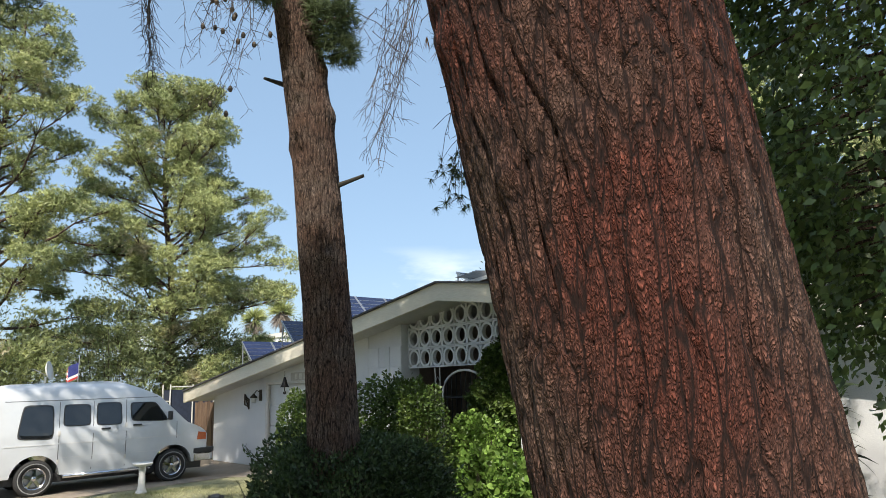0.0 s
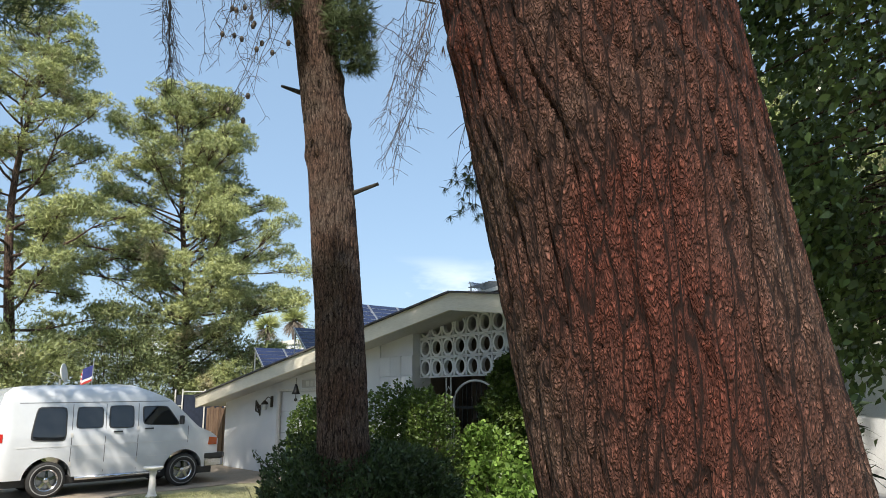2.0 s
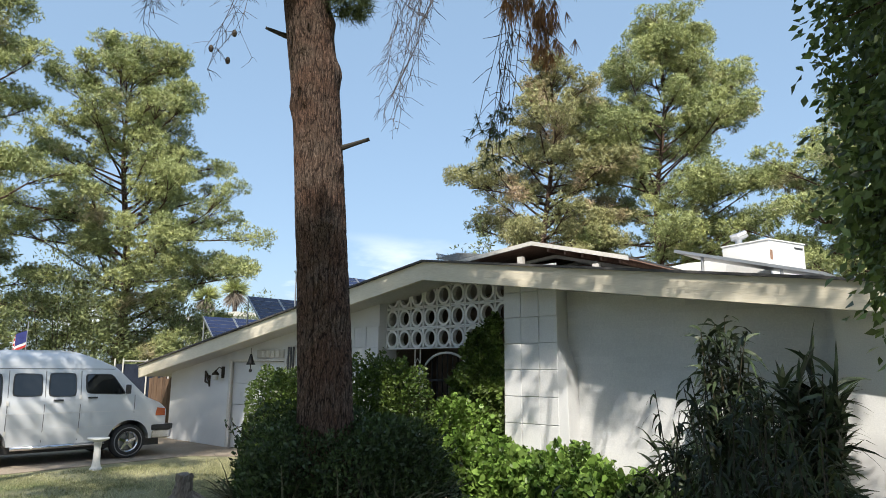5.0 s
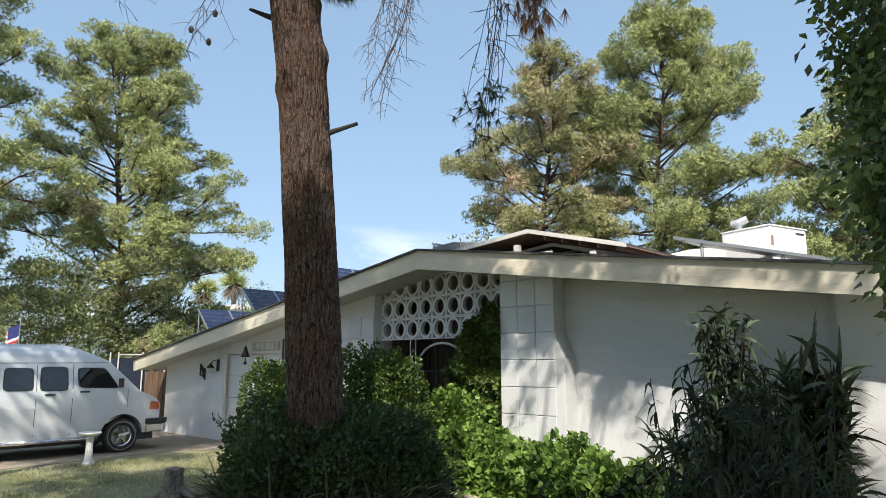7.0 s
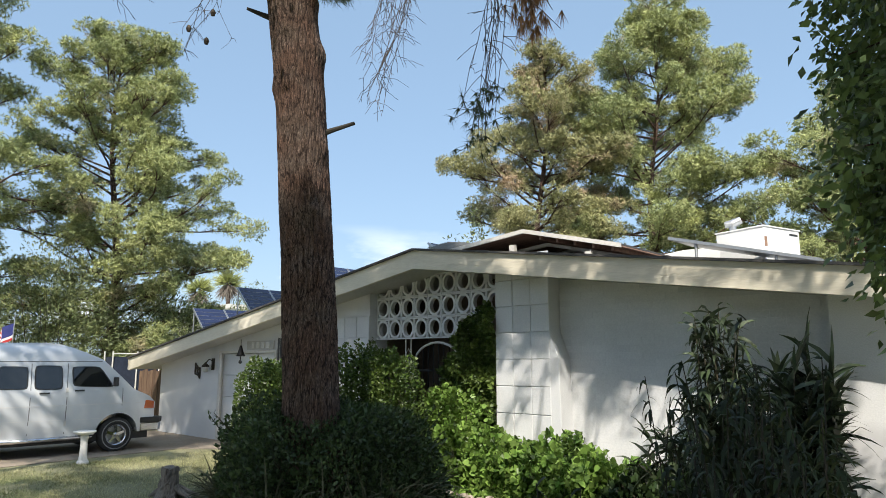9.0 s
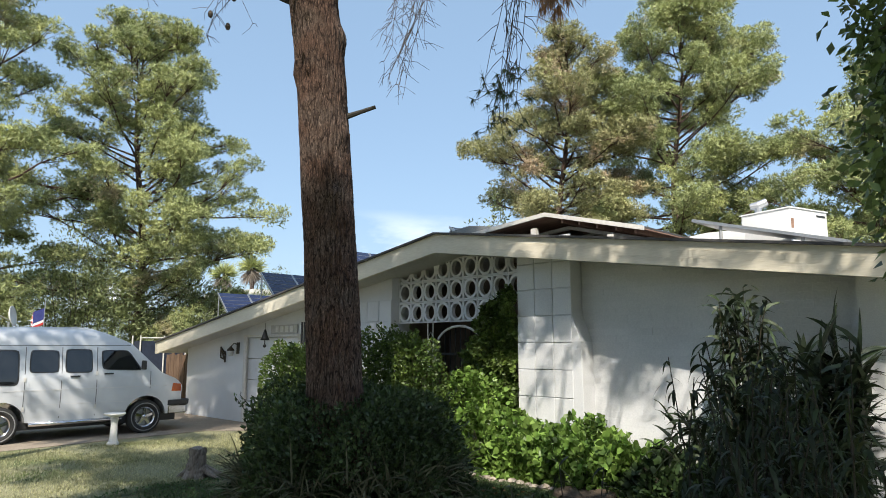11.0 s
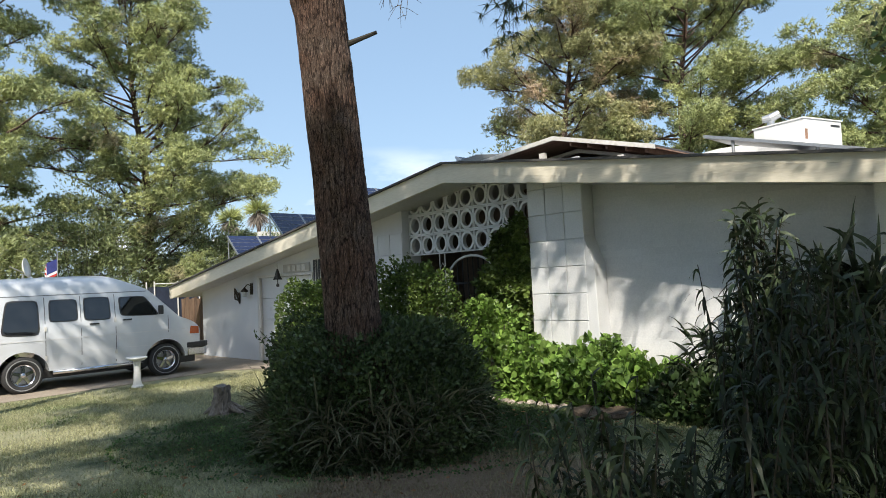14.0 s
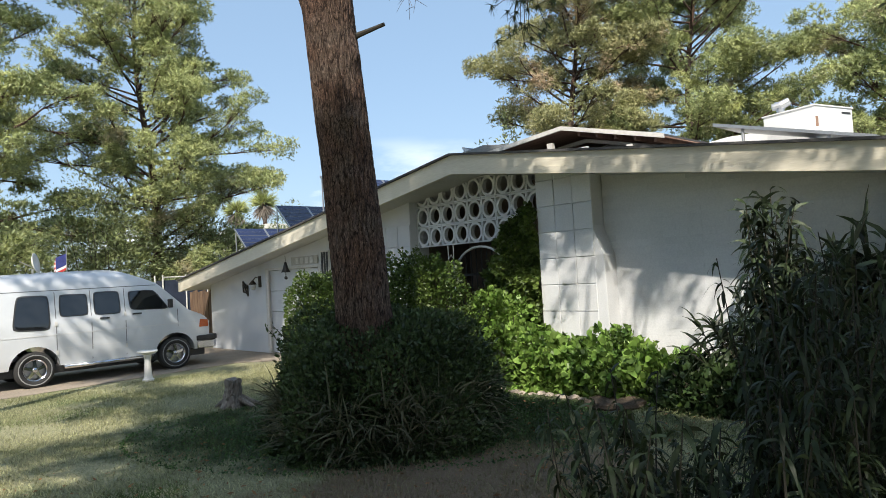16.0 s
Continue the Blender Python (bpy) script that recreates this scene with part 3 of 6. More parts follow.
part("end_board", Build().prism([(-2.9, roof_z(-2.9) + 0.03), (1.6, roof_z(1.6) + 0.03), (1.6, UP(1.6) - 0.14), (-0.1, UP(-0.1) - 0.14), (-2.9, UP(-2.9) - 0.14)], 3.6, 3.64), M_DARK, upper)
ribbed = thing("ribbed_panel", "tilted ribbed grey metal panel on the roof", "metal panel")
panel_rows = Build()
for i in range(8):
    y = 1.6 + 0.09 * i
    u = 0.030 * i
    panel_rows.prism([(-3.15, 4.40 + u), (-2.35, 4.28 + u), (-2.35, 4.30 + u), (-3.15, 4.42 + u)], y, y + 0.055)
    panel_rows.prism([(-3.15, 4.405 + u), (-2.35, 4.285 + u), (-2.35, 4.295 + u), (-3.15, 4.415 + u)], y + 0.055, y + 0.09)
part("ribbed_sheet", panel_rows, M_RIBBED, ribbed)
part("prop", Build().prism([(-3.0, roof_z(-3.0)), (-2.86, roof_z(-2.86)), (-2.86, 4.47), (-3.0, 4.49)], 2.0, 2.04), M_DARK, ribbed)

cooler = thing("evaporative_cooler", "white enamelled rooftop cooler box", "rooftop cooler")
CU, CV = Vector((0.959, -0.284, 0)), Vector((0.284, 0.959, 0))


def cooler_box(u0, u1, v0, v1, z0, z1):
    """A box turned with the cooler; u along its front from the corner post, v along its side."""
    c = Vector((3.44, 3.0, 0))
    return Build().add([c + CU * u + CV * v + Vector((0, 0, z)) for z in (z0, z1) for u, v in ((u0, v0), (u1, v0), (u1, v1), (u0, v1))],
                       [(3, 2, 1, 0), (4, 5, 6, 7), (0, 1, 5, 4), (1, 2, 6, 5), (2, 3, 7, 6), (3, 0, 4, 7)])


part("cabinet", cooler_box(-0.94, 0, 0, 1.02, 3.45, 4.2), M_COOLER, cooler, bevel=0.015)
part("cap", cooler_box(-0.955, 0.015, -0.015, 1.035, 4.2, 4.222), M_COOLER, cooler)
part("stand", cooler_box(-0.88, -0.06, 0.06, 0.96, 3.15, 3.45), M_ALU, cooler)
part("louvre", cooler_box(0.0, 0.006, 0.72, 0.96, 4.10, 4.135), M_PLASTIC, cooler)
part("rust_mark", cooler_box(-0.004, 0.004, 0.02, 0.09, 3.86, 4.03), M_RUST, cooler)
vent = thing("roof_vent", "short metal vent pipe with a cowl", "vent pipe")
part("pipe", Build().tube([(2.62, 3.9, 3.4), (2.62, 3.9, 4.46)], [0.07, 0.065], 12), M_ALU, vent)
part("cowl", Build().tube([(2.49, 3.85, 4.47), (2.62, 3.9, 4.48), (2.76, 3.95, 4.55)], [0.06, 0.085, 0.07], 12), M_ALU, vent)
duct = thing("roof_duct", "low white duct housing on the roof", "duct")
part("housing", Build().prism([(1.25, 3.52), (2.7, 3.32), (2.7, 3.97), (1.9, 3.985), (1.27, 3.92)], 3.25, 4.4), M_COOLER, duct, bevel=0.01)
slim = thing("flat_collector", "thin flat solar collector on short legs", "solar panel")
part("slab", Build().prism([(2.2, 3.985), (4.5, 3.385), (4.51, 3.43), (2.21, 4.035)], 2.0, 3.0), M_ALU, slim)
for x in (2.66, 3.9):
    part("leg", Build().tube([(x, 2.06, roof_z(x) + 0.03), (x, 2.06, 3.985 - 0.261 * (x - 2.2))], [0.025, 0.025], 6), M_ALU, slim)
aerial = thing("tv_aerial", "thin metal television aerial on the roof", "aerial")
part("mast", Build().tube([(-6.0, 4.5, 3.1), (-6.0, 4.5, 4.95)], [0.02, 0.015], 6), M_ALU, aerial)
part("boom", Build().tube([(-6.6, 4.6, 4.9), (-5.4, 4.4, 4.9)], [0.012, 0.012], 6), M_ALU, aerial)
for i in range(6):
    part("element", Build().tube([(-6.5 + 0.2 * i, 4.2, 4.9), (-6.5 + 0.2 * i, 4.85, 4.9)], [0.007, 0.007], 5), M_ALU, aerial)

# ---- fittings on the front ----
sconce = thing("wall_lantern", "dark bronze wall lantern with a frosted globe", "wall lamp")
part("plate", Build().box(-9.38, -9.24, -0.02, -0.001, 1.72, 2.02), M_BRASS, sconce, bevel=0.006)
part("arm", Build().tube([(-9.31, -0.02, 1.95), (-9.36, -0.1, 2.0), (-9.42, -0.16, 1.9)], [0.015, 0.015, 0.015], 6), M_BRASS, sconce)
part("globe", Build().lathe([(0.0, 1.66), (0.06, 1.67), (0.08, 1.74), (0.07, 1.82)], (-9.42, -0.16, 0), 14), M_LAMPGLASS, sconce, smooth=True)
part("hood", Build().lathe([(0.10, 1.80), (0.09, 1.84), (0.03, 1.9), (0.0, 1.93)], (-9.42, -0.16, 0), 14), M_BRASS, sconce, smooth=True)
plaque = thing("wall_ornament", "dark cut-metal ornament on the wall", "ornament")
orn = Build()
for a, b in (((-10.2, 1.9), (-9.95, 1.5)), ((-10.2, 1.62), (-10.2, 1.9)), ((-9.95, 1.5), (-9.95, 1.78)), ((-10.2, 1.9), (-10.05, 1.78)), ((-9.95, 1.78), (-10.08, 1.7)), ((-10.2, 1.62), (-10.0, 1.58))):
    orn.tube([(a[0], -0.03, a[1]), (b[0], -0.03, b[1])], [0.022, 0.022], 6)
part("scrollwork", orn, M_BRASS, plaque)
bell = thing("hanging_bell", "dark metal bell with a clapper under the eave", "bell")
part("chain", Build().tube([(-7.5, -0.3, 2.46), (-7.5, -0.3, 2.30)], [0.006, 0.006], 5), M_IRON, bell)
part("cup", Build().lathe([(0.0, 2.32), (0.025, 2.31), (0.05, 2.22), (0.08, 2.12), (0.115, 2.06), (0.10, 2.06)], (-7.5, -0.3, 0), 14), M_IRON, bell, smooth=True)
part("clapper", Build().lathe([(0.0, 1.88), (0.04, 1.90), (0.04, 1.94), (0.012, 1.97), (0.008, 2.1)], (-7.5, -0.3, 0), 10), M_IRON, bell, smooth=True)
board = thing("number_board", "long pale house-number board above the garage", "sign")
part("backing", Build().box(-7.65, -6.5, -0.05, -0.031, 2.22, 2.42), M_SIGN, board, bevel=0.004)
for i in range(4):
    part("bar", Build().box(-7.42 + 0.21 * i, -7.29 + 0.21 * i, -0.062, -0.05, 2.25, 2.39), M_TRIM, board)
shut = thing("louvred_shutter", "narrow white louvred panel beside the garage", "shutter")
part("frame", Build().box(-6.36, -6.06, -0.04, -0.002, 1.9, 2.5), M_TRIM, shut)
for i in range(3):
    part("slat", Build().box(-6.33 + 0.1 * i, -6.27 + 0.1 * i, -0.055, -0.04, 1.93, 2.47), M_PLASTIC, shut)

gate = thing("iron_entry_gate", "black wrought iron entry gate under a white arch", "gate")
arch = Build()
for s in (0, 1):
    pts = [(-1.95 if s == 0 else -0.75, 0.02, 0.02), (-1.95 if s == 0 else -0.75, 0.02, 1.85)]
    arch.tube(pts, [0.022, 0.022], 8)
arch.tube([(-1.35 - 0.6 * math.cos(math.pi * k / 12), 0.02, 1.85 + 0.42 * math.sin(math.pi * k / 12)) for k in range(13)], [0.022] * 13, 8)
part("arch_frame", arch, M_TRIM, gate, "white painted arch")
for i in range(9):
    x = -1.87 + 0.13 * i
    part("bar", Build().tube([(x, 0.06, 0.05), (x, 0.06, 1.85 + 0.40 * math.sqrt(max(0, 1 - ((x + 1.35) / 0.6) ** 2)))], [0.012, 0.012], 6), M_IRON, gate)
for z in (0.1, 1.0, 1.75):
    part("rail", Build().box(-1.92, -0.78, 0.045, 0.075, z, z + 0.04), M_IRON, gate)
tracery = thing("iron_trellis_post", "white scrolled iron trellis post by the entry", "trellis")
tp = Build()
for x in (-2.12, -1.98):
    tp.tube([(x, -0.02, 0), (x, -0.02, 2.34)], [0.012, 0.012], 6)
for i in range(9):
    z = 0.15 + 0.24 * i
    tp.tube([(-2.12, -0.02, z), (-2.05, -0.02, z + 0.1), (-1.98, -0.02, z), (-2.05, -0.02, z - 0.1), (-2.12, -0.02, z)], [0.008] * 5, 5)
part("scrolls", tp, M_TRIM, tracery)
pipe = thing("conduit", "thin vertical conduit on the wall", "pipe")
part("tube", Build().tube([(5.03, 0.30, 0.0), (5.03, 0.30, 2.2)], [0.025, 0.025], 8), M_MORTAR, pipe)

fence = thing("side_fence", "reddish-brown board side fence and gate", "fence")
for i in range(12):
    part("board", Build().box(-14.75 + 0.19 * i, -14.585 + 0.19 * i, 0.45 + 0.01 * (i % 2), 0.475 + 0.01 * (i % 2), 0.03, 1.66 + 0.03 * ((i * 7) % 3)), M_FENCE, fence)
part("rail", Build().box(-14.8, -12.3, 0.49, 0.54, 1.3, 1.38), M_FENCE, fence)
part("rail", Build().box(-14.8, -12.3, 0.49, 0.54, 0.35, 0.43), M_FENCE, fence)
part("gate_post", Build().box(-12.62, -12.5, 0.38, 0.48, 0, 1.8), M_IRON, fence)

# ---- the van ----
VX, FW, RW = -9.40, -2.68, -5.50
TOP = [(-6.44, 1.9), (-6.38, 2.12), (-6.25, 2.24), (-6.0, 2.285), (-5.0, 2.31), (-4.1, 2.325), (-3.85, 2.30), (-3.6, 2.21), (-3.3, 2.09), (-3.02, 1.965), (-2.7, 1.66), (-2.36, 1.325), (-2.2, 1.26), (-2.0, 1.18), (-1.9, 1.11), (-1.82, 1.02)]


def van_top(y):
    return float(np.interp(y, [p[0] for p in TOP], [p[1] for p in TOP]))


def van_half(y, z):
    """Half the width of the body at a height."""
    h = float(np.interp(z, [0.3, 0.55, 0.95, 1.25, 1.9, 2.05, 2.2, 2.28, 2.33], [0.94, 0.985, 1.0, 0.99, 0.90, 0.865, 0.78, 0.66, 0.45]))
    if y > -2.5:
        h -= 0.14 * ((y + 2.5) / 0.68) ** 2
    if y < -6.2:
        h -= 0.10 * ((-6.2 - y) / 0.25) ** 2
    return h


def van_low(y):
    low = 0.40
    for c in (FW, RW):
        if abs(y - c) < 0.46:
            low = max(low, 0.365 + math.sqrt(0.46 ** 2 - (y - c) ** 2))
    return low


van = thing("van", "white high-top conversion van parked on the driveway", "van")
ys = sorted(set(np.linspace(-6.44, -1.82, 72).round(3)) | {round(c + d, 3) for c in (FW, RW) for d in (-0.46, -0.44, 0.44, 0.46, -0.4, 0.4)})
NZ = 22
b = Build()
for side in (1, -1):
    o = len(b.v)
    for y in ys:
        lo, hi = van_low(y), van_top(y)
        for k in range(NZ):
            z = lo + (hi - lo) * (k / (NZ - 1)) ** 0.8
            b.v.append((VX + side * van_half(y, z), y, z))
    for i in range(len(ys) - 1):
        for k in range(NZ - 1):
            q = (o + i * NZ + k, o + (i + 1) * NZ + k, o + (i + 1) * NZ + k + 1, o + i * NZ + k + 1)
            b.f.append(q if side == 1 else q[::-1])
n = len(ys) * NZ
for i in range(len(ys) - 1):
    b.f.append((i * NZ + NZ - 1, (i + 1) * NZ + NZ - 1, n + (i + 1) * NZ + NZ - 1, n + i * NZ + NZ - 1))
    b.f.append((n + i * NZ, n + (i + 1) * NZ, (i + 1) * NZ, i * NZ))
for i, flip in ((0, False), (len(ys) - 1, True)):
    ring = [i * NZ + k for k in range(NZ)] + [n + i * NZ + k for k in reversed(range(NZ))]
    b.f.append(tuple(ring if flip else ring[::-1]))
van_body = part("body", b, M_VAN, van, "glossy white body with raised roof", smooth=True)
mod = van_body.modifiers.new("edges", "EDGE_SPLIT")
mod.split_angle = radians(38)


def van_patch(name, corners, material, lift=0.006, parent=None, label="", side=1, grid=6, soft=0.0):
    """A thin panel that follows the van's flank; corners (y, z) in order. soft: how far its corners are rounded off."""
    c = [Vector((p[0], p[1])) for p in corners]
    bb = Build()
    for dep in (lift, lift - 0.012):
        for i in range(grid + 1):
            for k in range(grid + 1):
                u, v = 2 * i / grid - 1, 2 * k / grid - 1
                u, v = 0.5 + 0.5 * u * (1 - soft * v ** 6), 0.5 + 0.5 * v * (1 - soft * u ** 6)
                p = (c[0] * (1 - u) + c[1] * u) * (1 - v) + (c[3] * (1 - u) + c[2] * u) * v
                bb.v.append((VX + side * (van_half(p.x, p.y) + dep), p.x, p.y))
    s, m1 = grid + 1, (grid + 1) ** 2
    for i in range(grid):
        for k in range(grid):
            bb.f.append((i * s + k, i * s + k + 1, (i + 1) * s + k + 1, (i + 1) * s + k)[::-1])
            bb.f.append((m1 + i * s + k, m1 + i * s + k + 1, m1 + (i + 1) * s + k + 1, m1 + (i + 1) * s + k))
    edge = [i * s for i in range(s)] + [grid * s + k for k in range(1, s)] + [i * s + grid for i in reversed(range(grid))] + [k for k in reversed(range(1, grid))]
    for i in range(len(edge)):
        p, q = edge[i], edge[(i + 1) % len(edge)]
        bb.f.append((p, q, q + m1, p + m1))
    return part(name, bb, material, parent or van, label)


def van_window(c, side=1):
    mid = sum((Vector(p) for p in c), Vector((0, 0))) / 4
    rim = van_patch("window", [tuple(mid + (Vector(p) - mid) * 1.0) for p in c], M_PLASTIC, 0.006, side=side, grid=12, soft=0.08, label="dark tinted side window")
    van_patch("pane", [tuple(mid + (Vector(p) - mid) * 0.92) for p in c], M_GLASS, 0.010, rim, side=side, grid=12, soft=0.08)


for side in (1, -1):
    van_window([(-5.89, 1.16), (-5.20, 1.125), (-5.21, 1.84), (-5.78, 1.85)], side)
    van_window([(-5.03, 1.375), (-4.48, 1.37), (-4.49, 1.83), (-5.02, 1.84)], side)
    van_window([(-4.37, 1.36), (-3.83, 1.355), (-3.85, 1.85), (-4.37, 1.855)], side)
    van_window([(-3.64, 1.41), (-2.78, 1.375), (-3.10, 1.83), (-3.67, 1.83)], side)
    for y in (-5.10, -4.43, -3.745):
        van_patch("door_seam", [(y - 0.007, 0.46), (y + 0.007, 0.46), (y + 0.007, 1.89), (y - 0.007, 1.89)], M_VANGAP, 0.002, side=side)
    van_patch("door_seam", [(-2.62, 0.98), (-2.606, 0.98), (-2.60, 1.36), (-2.614, 1.36)], M_VANGAP, 0.002, side=side)
    van_patch("roof_seam", [(-6.38, 1.92), (-3.05, 1.925), (-3.05, 1.94), (-6.38, 1.935)], M_VANGAP, 0.002, side=side, grid=12)
    van_patch("side_moulding", [(-6.40, 1.02), (-1.9, 1.02), (-1.9, 1.045), (-6.40, 1.045)], M_MORTAR, 0.006, side=side, grid=14)
    van_patch("pinstripe", [(-5.0, 0.74), (-3.05, 0.72), (-3.05, 0.732), (-5.0, 0.752)], M_MORTAR, 0.004, side=side)
    for y, z in ((-4.27, 1.27), (-3.60, 1.31)):
        van_patch("door_handle", [(y, z), (y + 0.19, z), (y + 0.19, z + 0.035), (y, z + 0.035)], M_PLASTIC, 0.02, side=side, grid=2)
    for y, z in ((-5.10, 1.2), (-5.10, 0.62), (-3.75, 1.3), (-3.75, 0.62)):
        van_patch("hinge", [(y - 0.02, z), (y + 0.025, z), (y + 0.025, z + 0.09), (y - 0.02, z + 0.09)], M_TRIM, 0.014, side=side, grid=2)
    van_patch("side_marker", [(-2.10, 0.90), (-1.85, 0.89), (-1.85, 1.05), (-2.07, 1.08)], M_AMBER, 0.012, side=side, grid=4, label="amber corner lamp")
    van_patch("tail_lamp", [(-6.42, 1.15), (-6.36, 1.15), (-6.36, 1.32), (-6.42, 1.32)], M_REDLENS, 0.012, side=side, grid=2)
    rail = Build().tube([(VX + side * 0.98, -4.98, 0.36), (VX + side * 0.98, -3.2, 0.36)], [0.045, 0.045], 8)
    part("running_board", rail, M_CHROME, van, smooth=True)
    mir = part("mirror", Build().box(VX + side * 1.12 - 0.07, VX + side * 1.12 + 0.07, -2.86, -2.78, 1.40, 1.60), M_PLASTIC, van, bevel=0.02)
    part("mirror_arm", Build().tube([(VX + side * 0.96, -2.80, 1.42), (VX + side * 1.08, -2.83, 1.45)], [0.02, 0.02], 6), M_PLASTIC, van)
screen_v = Build().add([(VX - 0.80, -2.40, 1.35), (VX + 0.80, -2.40, 1.35), (VX + 0.74, -2.99, 1.925), (VX - 0.74, -2.99, 1.925)], [(0, 1, 2, 3)])
for i, p in enumerate(screen_v.v):
    screen_v.v[i] = (p[0], p[1] + 0.03, p[2] + 0.03)
screen_v.add([(p[0], p[1] - 0.04, p[2] - 0.04) for p in screen_v.v], [(3, 2, 1, 0)])
part("windscreen", screen_v, M_GLASS, van)


def wrap_bar(half, y0, y1, back, z0, z1):
    """A bar across the front whose ends turn back along both flanks."""
    outline = [(VX - half, back), (VX - half, y1 - 0.12), (VX - half + 0.14, y1), (VX + half - 0.14, y1), (VX + half, y1 - 0.12), (VX + half, back), (VX + half - 0.06, back), (VX + half - 0.06, y0), (VX - half + 0.06, y0), (VX - half + 0.06, back)]
    return Build().prism(outline, z0, z1, "z")


part("front_bumper", wrap_bar(0.95, -1.86, -1.64, -2.16, 0.40, 0.575), M_CHROME, van, bevel=0.02)
part("bumper_pad", wrap_bar(0.97, -1.86, -1.62, -2.18, 0.58, 0.70), M_PLASTIC, van, bevel=0.02)
part("grille", Build().box(VX - 0.55, VX + 0.55, -1.85, -1.80, 0.72, 1.0), M_PLASTIC, van, bevel=0.01)
for s in (-0.68, 0.68):
    part("headlight", Build().box(VX + s - 0.12, VX + s + 0.12, -1.86, -1.795, 0.76, 0.98), M_LAMPGLASS, van, bevel=0.01)
part("rear_bumper", Build().box(VX - 0.95, VX + 0.95, -6.58, -6.42, 0.42, 0.60), M_CHROME, van, bevel=0.03)
part("rear_window", Build().box(VX - 0.6, VX + 0.6, -6.465, -6.44, 1.25, 1.85), M_GLASS, van)
part("underbody", Build().box(VX - 0.85, VX + 0.85, -6.3, -1.95, 0.25, 0.42), M_PLASTIC, van)


def van_wheel(y, side):
    c = (VX + side * 0.86, y, 0.365)
    t = part("tyre", Build().lathe([(0.20, -0.11), (0.32, -0.12), (0.355, -0.10), (0.365, -0.05), (0.365, 0.05), (0.355, 0.10), (0.32, 0.12), (0.22, 0.115), (0.21, 0.07)], c, 40, "x"), M_TYRE, van, smooth=True)
    part("white_ring", Build().lathe([(0.285, side * 0.1215), (0.30, side * 0.1225), (0.305, side * 0.1215)], c, 40, "x"), M_TYREWHITE, t)
    rim = Build().lathe([(0.215, side * 0.115), (0.20, side * 0.105), (0.185, side * 0.06), (0.17, side * 0.03)], c, 32, "x")
    part("rim", rim, M_CHROME, t, smooth=True)
    sp = Build()
    for k in range(5):
        a = 2 * math.pi * k / 5 + 0.3
        d, e = Vector((0, math.cos(a), math.sin(a))), Vector((0, -math.sin(a), math.cos(a)))
        cc = Vector(c) + Vector((side * 0.06, 0, 0))
        sp.add([cc + d * r + e * w + Vector((side * h, 0, 0)) for r, w, h in ((0.03, -0.035, 0.03), (0.03, 0.035, 0.03), (0.19, 0.025, 0.02), (0.19, -0.025, 0.02), (0.03, -0.045, 0.0), (0.03, 0.045, 0.0), (0.19, 0.035, -0.01), (0.19, -0.035, -0.01))],
               [(0, 1, 2, 3), (0, 4, 5, 1), (1, 5, 6, 2), (2, 6, 7, 3), (3, 7, 4, 0)])
    part("spokes", sp, M_CHROME, t)
    part("hub_cap", Build().lathe([(0.0, side * 0.11), (0.04, side * 0.105), (0.055, side * 0.08), (0.055, side * 0.05)], c, 20, "x"), M_CHROME, t, smooth=True)
    part("wheel_back", Build().lathe([(0.0, side * 0.02), (0.2, side * 0.02)], c, 20, "x"), M_ALU, t)


for y in (FW, RW):
    for side in (1, -1):
        van_wheel(y, side)

# dark tarp stretched on a pipe frame beyond the fence
tarp = thing("tarp_screen", "dark blue tarp on a white pipe frame beyond the fence", "tarp")
part("sheet", Build().prism([(-16.35, 0.1), (-15.75, 0.1), (-15.75, 2.1), (-16.35, 2.1)], 0.0, 0.03), M_TARP, tarp)
part("sheet", Build().prism([(0.03, 0.1), (1.5, 0.1), (1.5, 2.1), (0.03, 2.1)], -15.75, -15.72, "x"), M_TARP, tarp)
for x, y in ((-16.38, -0.03), (-15.70, -0.03), (-15.70, 0.75), (-15.70, 1.5)):
    part("pipe", Build().tube([(x, y, 0), (x, y, 2.28)], [0.025, 0.025], 8), M_TRIM, tarp)
part("pipe", Build().tube([(-16.38, -0.03, 1.72), (-15.70, -0.03, 1.72)], [0.02, 0.02], 8), M_TRIM, tarp)
part("pipe", Build().tube([(-15.70, -0.03, 2.2), (-15.70, 1.5, 2.2)], [0.02, 0.02], 8), M_TRIM, tarp)

# ---- trunks ----


